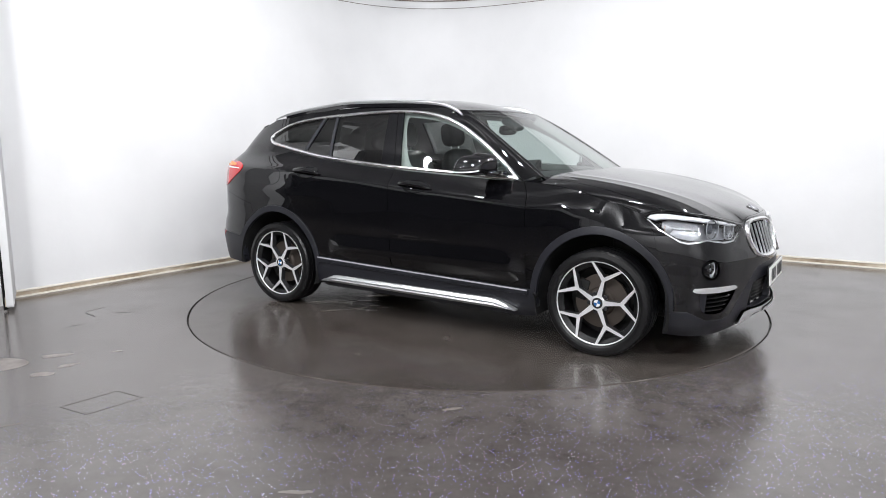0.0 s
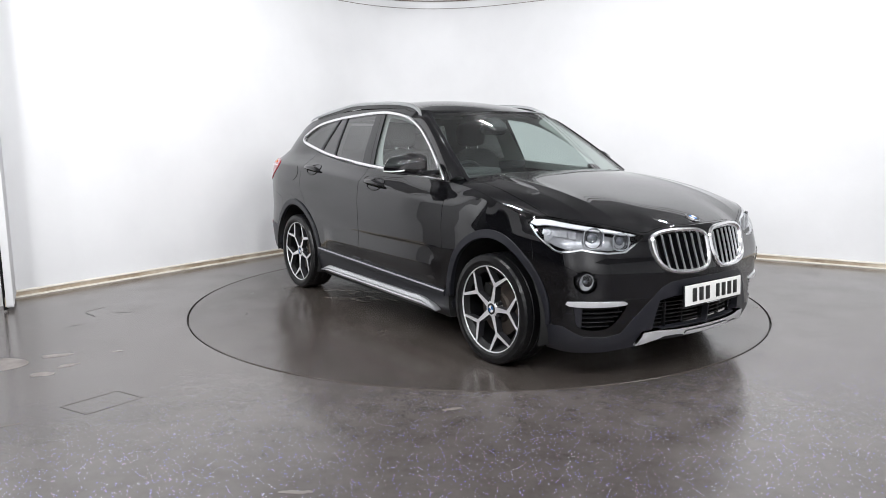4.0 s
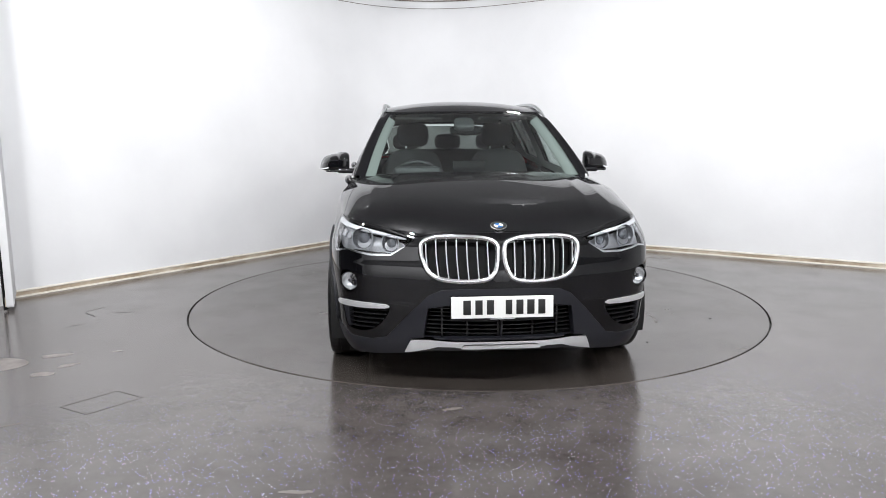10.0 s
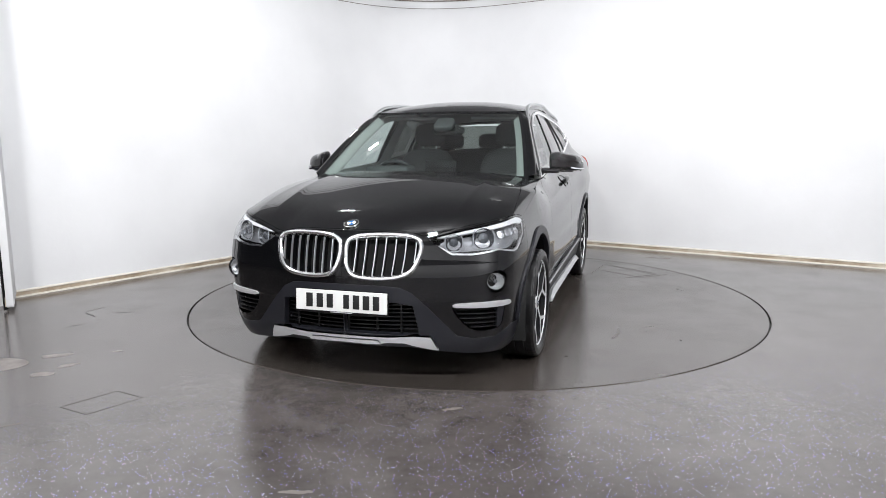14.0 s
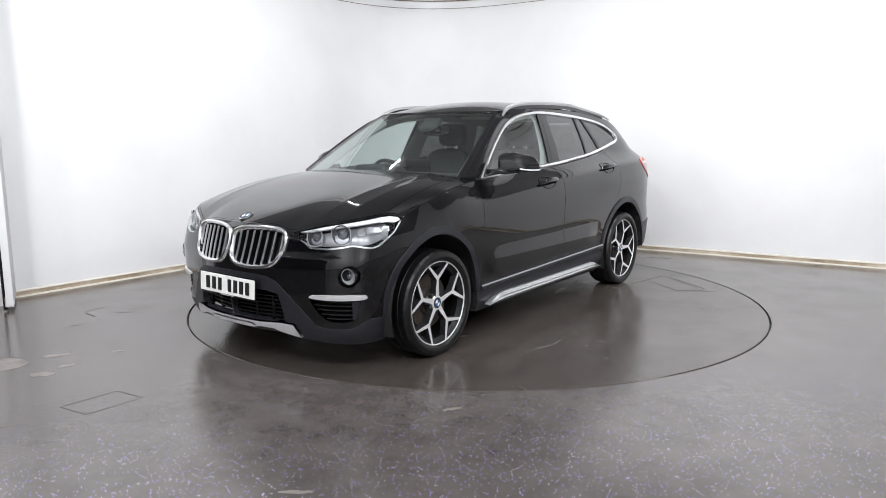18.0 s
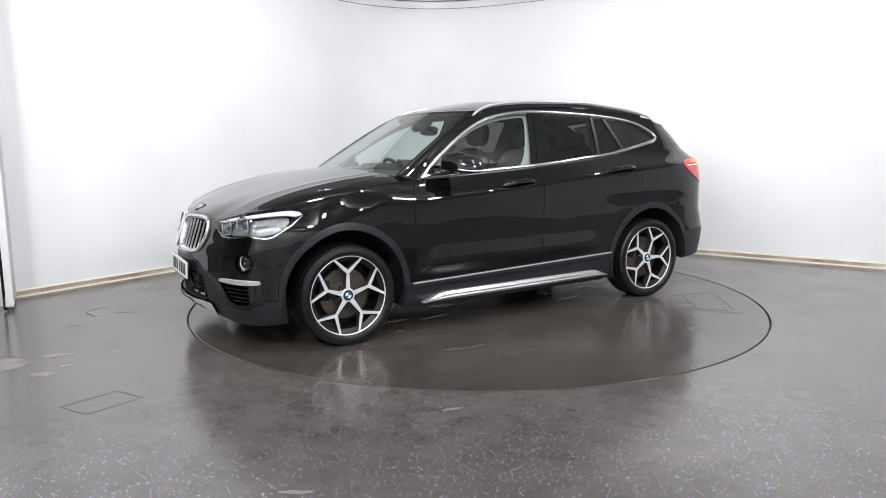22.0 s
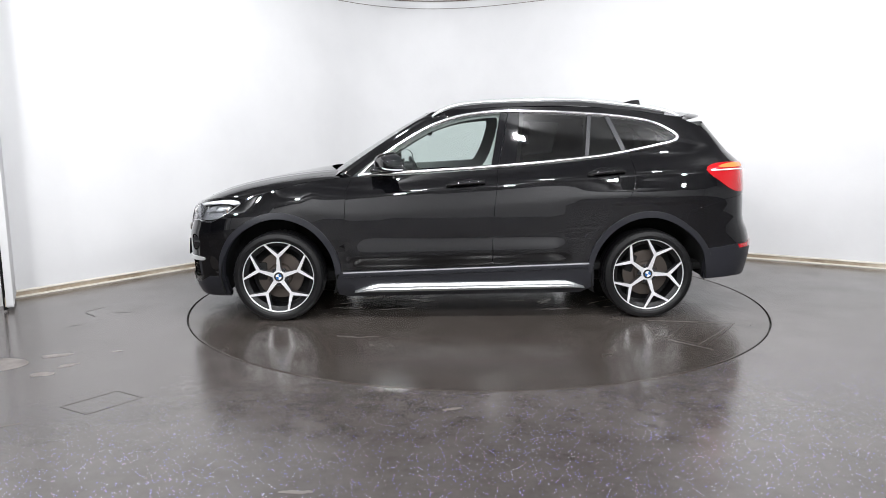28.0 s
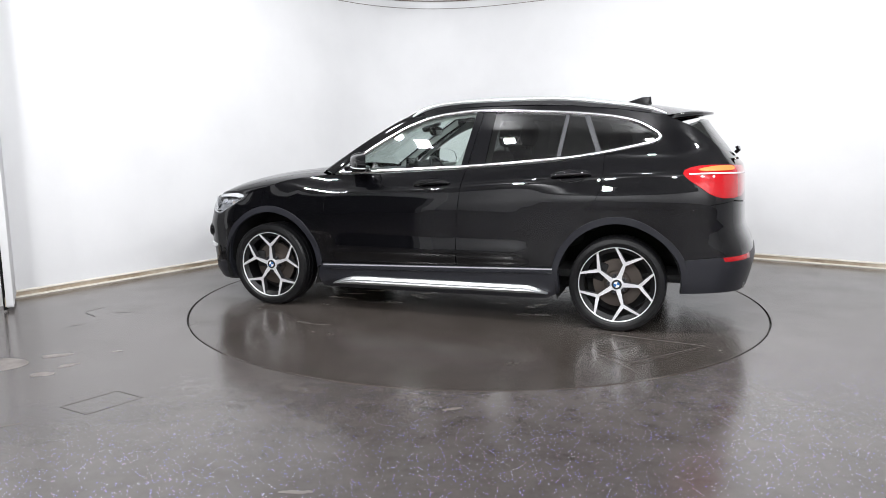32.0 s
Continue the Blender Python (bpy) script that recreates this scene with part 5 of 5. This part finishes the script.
# ---- mirrors, handles, wipers, tail details ----
for m in (0, 1):
    sg = -1 if m else 1
    flip = np.array([1, sg, 1])
    mir = new("door_mirror", bpy.data.meshes.new("door_mirror"))
    mir.parent = car
    # shell: rings from the glass edge forwards to the nose of the shell
    def ring_at(t):
        k = math.cos(t * math.pi / 2) ** .45
        c = np.array([.475 + .135 * math.sin(t * math.pi / 2), .946 - .03 * t, 1.138 - .012 * t])
        out = []
        for a in np.linspace(0, 2 * math.pi, 28, endpoint=False):
            ca, sa = math.cos(a), math.sin(a)
            w = (abs(ca) ** 4.6 + abs(sa) ** 4.6) ** (-1 / 4.6)
            y, z = .102 * ca * w * k, .062 * sa * w * k
            z += .018 * (-y / .1) * k * (sa > 0)
            y -= .022 * (z / .06) * (ca > 0)
            out.append(tuple((c + [-.05 * (y / .1), y, z]) * flip))
        return out
    bm = bmesh.new()
    rings = [[bm.verts.new(v) for v in ring_at(t)] for t in (0, .15, .35, .55, .72, .86, .95, .995)]
    for r, s in zip(rings, rings[1:]):
        for j in range(28):
            bm.faces.new((r[j], r[(j + 1) % 28], s[(j + 1) % 28], s[j]))
    bm.faces.new(rings[-1])
    bmesh.ops.recalc_face_normals(bm, faces=bm.faces)
    for f in bm.faces:
        f.smooth = True
    bm.to_mesh(mir.data)
    bm.free()
    mir.data.materials.append(PAINT)
    tagged(mir, "black door mirror with a pale indicator strip")
    bm = bmesh.new()
    bm.faces.new([bm.verts.new(Vector(v) + Vector((.006, 0, 0))) for v in ring_at(0.0)])
    part("mirror_glass", bm, CHROME, mir, smooth=False)
    pth = [np.array(ring_at(t)[25]) for t in np.linspace(.02, .80, 16)]
    cen = np.array([.5, .93, 1.10]) * flip
    part("indicator_strip", sweep(pth, [v - cen for v in pth], [(-.004, -.004), (.003, -.004), (.003, .004), (-.004, .004)]), LIGHTGUIDE, mir)
    bm = block(.16, .14, .034, (.585, .850, 1.082), .012)
    bmesh.ops.transform(bm, matrix=Matrix.Diagonal((1, sg, 1, 1)), verts=bm.verts)
    bmesh.ops.recalc_face_normals(bm, faces=bm.faces)
    part("mirror_arm", bm, GLOSSBLACK, mir)
    bm = block(.11, .15, .014, (.53, .930, 1.078), .006)
    bmesh.ops.transform(bm, matrix=Matrix.Diagonal((1, sg, 1, 1)), verts=bm.verts)
    bmesh.ops.recalc_face_normals(bm, faces=bm.faces)
    part("mirror_underside", bm, GLOSSBLACK, mir)

    # handles
    for door, a, b, z0, z1 in ((fdoors[m], .122, -.145, .962, .985), (rdoors[m], -.880, -1.140, 1.036, 1.056)):
        patch("door_handle", FLANK, circle((a + b) / 2 + .0, (z0 + z1) / 2 + .002, .098, .039, 28), GLOSSBLACK, door, "black door handle", off=.0015, depth=.004, step=.03, mirror=m)
        p, n = frame_of(FLANK, np.array(circle((a + b) / 2, (z0 + z1) / 2 + .002, .096, .040, 36)))
        part("bowl_rim", sweep((p + n * .003) * flip, n * flip, oval(.0022, .0042, 8), closed=True), GLOSSBLACK, door)
        t = np.linspace(0, 1, 18)
        p, n = frame_of(FLANK, np.stack([a + (b - a) * t, z0 + (z1 - z0) * t], 1))
        lift = .008 + .024 * np.sin(np.pi * t) ** .5
        part("handle_bar", sweep((p + n * lift[:, None]) * flip, n * flip, oval(.016, .021, 14), taper=lambda q: .55 + .45 * math.sin(math.pi * q) ** .4), PAINT, door)

    # reflector and exhaust at the tail
    patch("rear_reflector", FLANK, [(-1.978, .532), (-2.24, .546), (-2.24, .516), (-1.99, .507)], RED, car, "red rear reflector", off=.008, depth=.01, step=.02, mirror=m)
    part("exhaust_tip", lathe([(.036, -1.9), (.036, -2.140), (.032, -2.145), (.030, -2.10), (.030, -1.9)], "x", 24, caps=False, at=(0, .58 * sg, .332)), CHROME, car, "chrome exhaust tip")
# wipers parked low on the screen
for pts in (((-.62, -.055), (-.30, -.020), (.0, -.005), (.16, .002)), ((-.02, -.045), (.25, -.030), (.48, -.012), (.72, .010))):
    p, n = frame_of(SCREEN, np.array(hermite(pts, .03)))
    part("wiper", sweep(p + n * .010, n, [(.004, -.004), (.006, 0), (.004, .004), (-.010, .003), (-.010, -.003)]), GLOSSBLACK, car, "black wiper arm and blade")
# rear wiper stub seen over the tailgate
p = side(S_TAIL - .0, 1.19)
part("rear_wiper", sweep([(p[0] - .01, 0, 1.19), (p[0] - .035, .01, 1.215), (p[0] - .03, .06, 1.225), (p[0] - .012, .12, 1.23)], [(-1, 0, .3)] * 4, [(.010, -.010), (.010, .010), (-.010, .008), (-.010, -.008)]), GLOSSBLACK, car, "black rear wiper")
# fuel flap on the right rear quarter
flap = corner_cut([(-1.525, .945), (-1.285, .948), (-1.280, 1.075), (-1.520, 1.080)], 3)
patch("fuel_flap", FLANK, flap, PAINT, car, "flush black fuel flap", off=.0025, depth=.004, step=.04, mirror=1)
# underside
part("underbody", block(3.2, 1.20, .08, (.05, 0, .27), .03), DARK, car)
part("front_undertray", block(.30, 1.16, .09, (1.73, 0, .25), .03), DARK, car)
part("engine_bay", block(.70, 1.0, .50, (1.62, 0, .52), .05), DARK, car)


# ---- cabin ----
part("cabin_floor", block(2.9, 1.50, .06, (-.55, 0, .36), .02), DARK, car)
for m in (0, 1):
    patch("door_lining", FLANK, [(.80, .40), (.80, 1.02), (.45, 1.03), (-.3, 1.075), (-.9, 1.13), (-1.2, 1.16), (-1.75, 1.2), (-1.75, .80), (-.88, .80), (-.85, .45)], TRIM, car, off=-.085, depth=0, mirror=m)
    # inner side of the pillars and roof frame
    ring_in = inset(WINDOW, .035)
    patch("window_lining", FLANK, [(.16, 1.47), (-.4, 1.53), (-1.3, 1.49), (-1.75, 1.40), (-1.85, 1.22), (-1.3, 1.18), (-.3, 1.08), (.78, 1.03)], HEADLINER, car, off=-.045, depth=0, mirror=m,
          holes=[corner_cut(corner_cut([tuple(v) for v in clip_poly(ring_in, (.015, -.20), (9, 0))][::3], 1), 2), [tuple(v) for v in clip_poly(ring_in, (-.71, -.136), (-.29, -.11))], [tuple(v) for v in clip_poly(ring_in, (-9, 0), (-1.72, .425))]])
bm = bmesh.new()
g = roof(*[a.ravel() for a in np.meshgrid(np.linspace(-.9, .9, 15), np.linspace(.05, .93, 15))])
vs = [bm.verts.new(v - [0, 0, .045]) for v in g]
for i in range(14):
    for j in range(14):
        bm.faces.new((vs[15 * i + j], vs[15 * i + j + 1], vs[15 * i + j + 16], vs[15 * i + j + 15]))
part("headlining", bm, HEADLINER, car, "pale grey headlining")
for sg in (1, -1):
    v = np.linspace(.03, .96, 24)
    V = []
    for u, off in ((.985, .003), (.955, .030), (.905, .055), (.905, .075)):
        p, n = frame_of(SCREEN, np.stack([np.full(24, u * sg), v], 1))
        V.append(p - n * off)
    F = [(24 * i + j, 24 * i + j + 1, 24 * i + j + 25, 24 * i + j + 24) for i in range(3) for j in range(23)]
    mesh_object("pillar_lining", np.vstack(V), F, HEADLINER, car, "pale lining of the front pillar", None, True)
# dashboard with a hooded binnacle
bm = bmesh.new()
prof = [(.98, 1.03), (.80, 1.055), (.60, 1.06), (.46, 1.045), (.40, .98), (.44, .80), (.50, .60), (.98, .55)]
rings = [[bm.verts.new((x - .10 * (y / .7) ** 2 + (.0 if x < .9 else -.12 * (y / .7) ** 2), y, z - .01 * (y / .7) ** 2)) for x, z in prof] for y in np.linspace(-.72, .72, 13)]
for r, s in zip(rings, rings[1:]):
    for j in range(len(prof)):
        k = (j + 1) % len(prof)
        bm.faces.new((r[j], r[k], s[k], s[j]))
bmesh.ops.recalc_face_normals(bm, faces=bm.faces)
part("dashboard", bm, TRIM, car, "dark dashboard")
part("binnacle", block(.22, .34, .07, (.50, -.36, 1.065), .03, 3), TRIM, car)
part("display_screen", block(.02, .24, .10, (.47, .02, 1.09), .006), GLOSSBLACK, car)
# steering wheel on the car's right
wheel_m = Matrix.Translation((.345, -.36, .966)) @ Matrix.Rotation(radians(-64), 4, "Y")
sw = new("steering_wheel", bpy.data.meshes.new("steering_wheel"))
sw.parent = car
path = [wheel_m @ Vector((.185 * math.cos(a), .185 * math.sin(a), 0)) for a in np.linspace(0, 2 * math.pi, 36, endpoint=False)]
bm = sweep(path, [tuple(wheel_m.to_3x3() @ Vector((0, 0, 1)))] * 36, oval(.017, .015, 10), closed=True)
for f in bm.faces:
    f.smooth = True
bm.to_mesh(sw.data)
bm.free()
sw.data.materials.append(RIMDARK)
tagged(sw, "dark leather steering wheel")
part("wheel_spokes", block(.05, .34, .02, (0, 0, -.01), .008, m=wheel_m @ Matrix.Translation((0, 0, -.01))), TRIM, sw)
part("horn_pad", block(.14, .15, .05, (0, 0, 0), .02, m=wheel_m @ Matrix.Translation((-.01, 0, -.01))), TRIM, sw)


def cushion(sx, sy, sz, m, n=10, pw=3.4):
    """A padded block: a swollen box with soft edges."""
    bm = bmesh.new()
    bmesh.ops.create_cube(bm, size=2)
    bmesh.ops.subdivide_edges(bm, edges=bm.edges, cuts=n, use_grid_fill=True)
    for v in bm.verts:
        c = v.co
        k = (abs(c.x) ** pw * 1 + abs(c.y) ** pw + abs(c.z) ** pw) ** (-1 / pw)
        c *= k if k < 1 else 1
        v.co = Vector((c.x * sx / 2, c.y * sy / 2, c.z * sz / 2))
    bmesh.ops.transform(bm, matrix=m, verts=bm.verts)
    return bm


def seat(x, y):
    s = new("front_seat", bpy.data.meshes.new("front_seat"))
    bm = cushion(.52, .50, .20, Matrix.Translation((0, 0, .58)), 5)
    for f in bm.faces:
        f.smooth = True
    bm.to_mesh(s.data)
    bm.free()
    s.data.materials.append(FABRIC)
    s.parent = car
    s.location = (x, y, 0)
    tagged(s, "black upholstered front seat")
    part("seat_back", cushion(.17, .50, .64, Matrix.Translation((-.32, 0, .90)) @ Matrix.Rotation(radians(-14), 4, "Y"), 6), FABRIC, s)
    part("head_restraint", cushion(.12, .27, .20, Matrix.Translation((-.44, 0, 1.33)) @ Matrix.Rotation(radians(-8), 4, "Y"), 5), FABRIC, s)
    for d in (-.06, .06):
        part("restraint_post", lathe([(.008, 1.17), (.008, 1.28)], "z", 8, at=(-.418, d, 0)), CHROME, s)
    return s


seat(-.02, .36)
seat(-.02, -.36)
part("rear_bench", cushion(.50, 1.30, .22, Matrix.Translation((-.82, 0, .60)), 6), FABRIC, car, "black rear bench")
part("rear_bench_back", cushion(.18, 1.28, .62, Matrix.Translation((-1.16, 0, .90)) @ Matrix.Rotation(radians(-16), 4, "Y"), 6), FABRIC, car)
for y in (-.40, 0, .40):
    part("rear_head_restraint", cushion(.10, .25, .15, Matrix.Translation((-1.26, y, 1.27)), 4), FABRIC, car)
part("parcel_cover", block(.55, 1.2, .02, (-1.55, 0, 1.05), .005), TRIM, car)
# interior mirror and sensor housing behind the windscreen
p, n = frame_of(SCREEN, np.array([(0.0, .80)]))
q = Vector(p[0])
im = part("interior_mirror", cushion(.05, .25, .075, Matrix.Translation(q + Vector((-.15, .02, -.075))), 4), GLOSSBLACK, car, "black interior mirror")
part("sensor_housing", cushion(.16, .15, .06, Matrix.Translation(q + Vector((-.10, .0, -.03))) @ Matrix.Rotation(radians(28), 4, "Y"), 4), TRIM, im)
for y in (-.33, .33):
    part("sun_visor", block(.16, .36, .02, (.02, y, 1.455), .008), HEADLINER, car)
patch("boot_lining", FLANK, [(-1.86, .45), (-1.84, .80), (-1.74, .82), (-1.74, 1.16), (-2.15, 1.14), (S_TAIL, 1.13), (S_TAIL, .45)], TRIM, car, off=-.075, depth=0, mirror=2)


# ---- ceiling lights ----
def ceiling_light(x, y, aim, watts):
    """A small LED flood on a short stem, tilted at its aim."""
    th = tagged(new("ceiling_light"), "white LED flood light on a short ceiling stem, out of view", "ceiling light", "ceiling lights")
    th.location = (x, y, CEILING)
    m = look((0, 0, -.16), Vector(aim) - Vector((x, y, CEILING)))
    part("housing", block(.26, .18, .05, bevel=.01, m=m @ Matrix.Translation((0, 0, .03))), FIXTURE, th)
    part("stem", lathe([(.012, -.14), (.012, 0)], "z", 10), FIXTURE, th)
    eye = Vector((x, y, CEILING - .16))
    lamp(*eye, *aim, .15, .09, watts)


# two rows of six over the front, three over the turntable, and two rear floods added to brighten the unseen back wall
for i in range(6):
    k = i - 2.5
    ceiling_light(1.42 * k, -4.7 + .05 * abs(k), (1.55 * k, 1.6 + .55 * (2.5 - abs(k)), .55), 43)
    ceiling_light(1.30 * k + .1, -1.95, (1.45 * k, 1.5 + .6 * (2.5 - abs(k)), .0), 32)
for x, y, aim, w in ((-1.5, .6, (-2.0, 2.6, 0), 12), (.6, .9, (.5, 3.4, 0), 14), (2.5, .2, (3.0, 1.8, 0), 22),
                     # added pair aimed at the back wall, so that the car reflects it bright
                     (-2.4, -5.2, (-2.2, -7.4, 1.3), 125), (2.6, -5.2, (2.6, -7.4, 1.3), 125)):
    ceiling_light(x, y, aim, w)


# ---- movement ----
TURN = [(0, -30.1), (1, -35.39), (2, -40.74), (3, -46.13), (4.5, -54.16), (6, -62.11), (7, -67.43), (8, -72.73), (9, -78.02), (10, -83.26),
        (11, -88.51), (12, -93.85), (13, -99.17), (14, -104.48), (15.5, -112.5), (17, -120.47), (18, -125.76), (19, -131.05), (20, -136.31), (21, -141.68),
        (22, -147.09), (23, -152.2), (24, -157.26), (25, -162.35), (26.5, -169.68), (28, -176.98), (29, -181.92), (30, -186.79), (31, -191.63), (32, -196.52)]


def motions():
    """The turntable turns once past the camera, and the car stands on it."""
    walk(turntable, [(t, pose(0, 0, 0, 0, 0, a)) for t, a in TURN])
    walk(car, [(t, pose(0, 0, 0, 0, 0, a) @ pose(.111, -.126, .0)) for t, a in TURN])


motions()
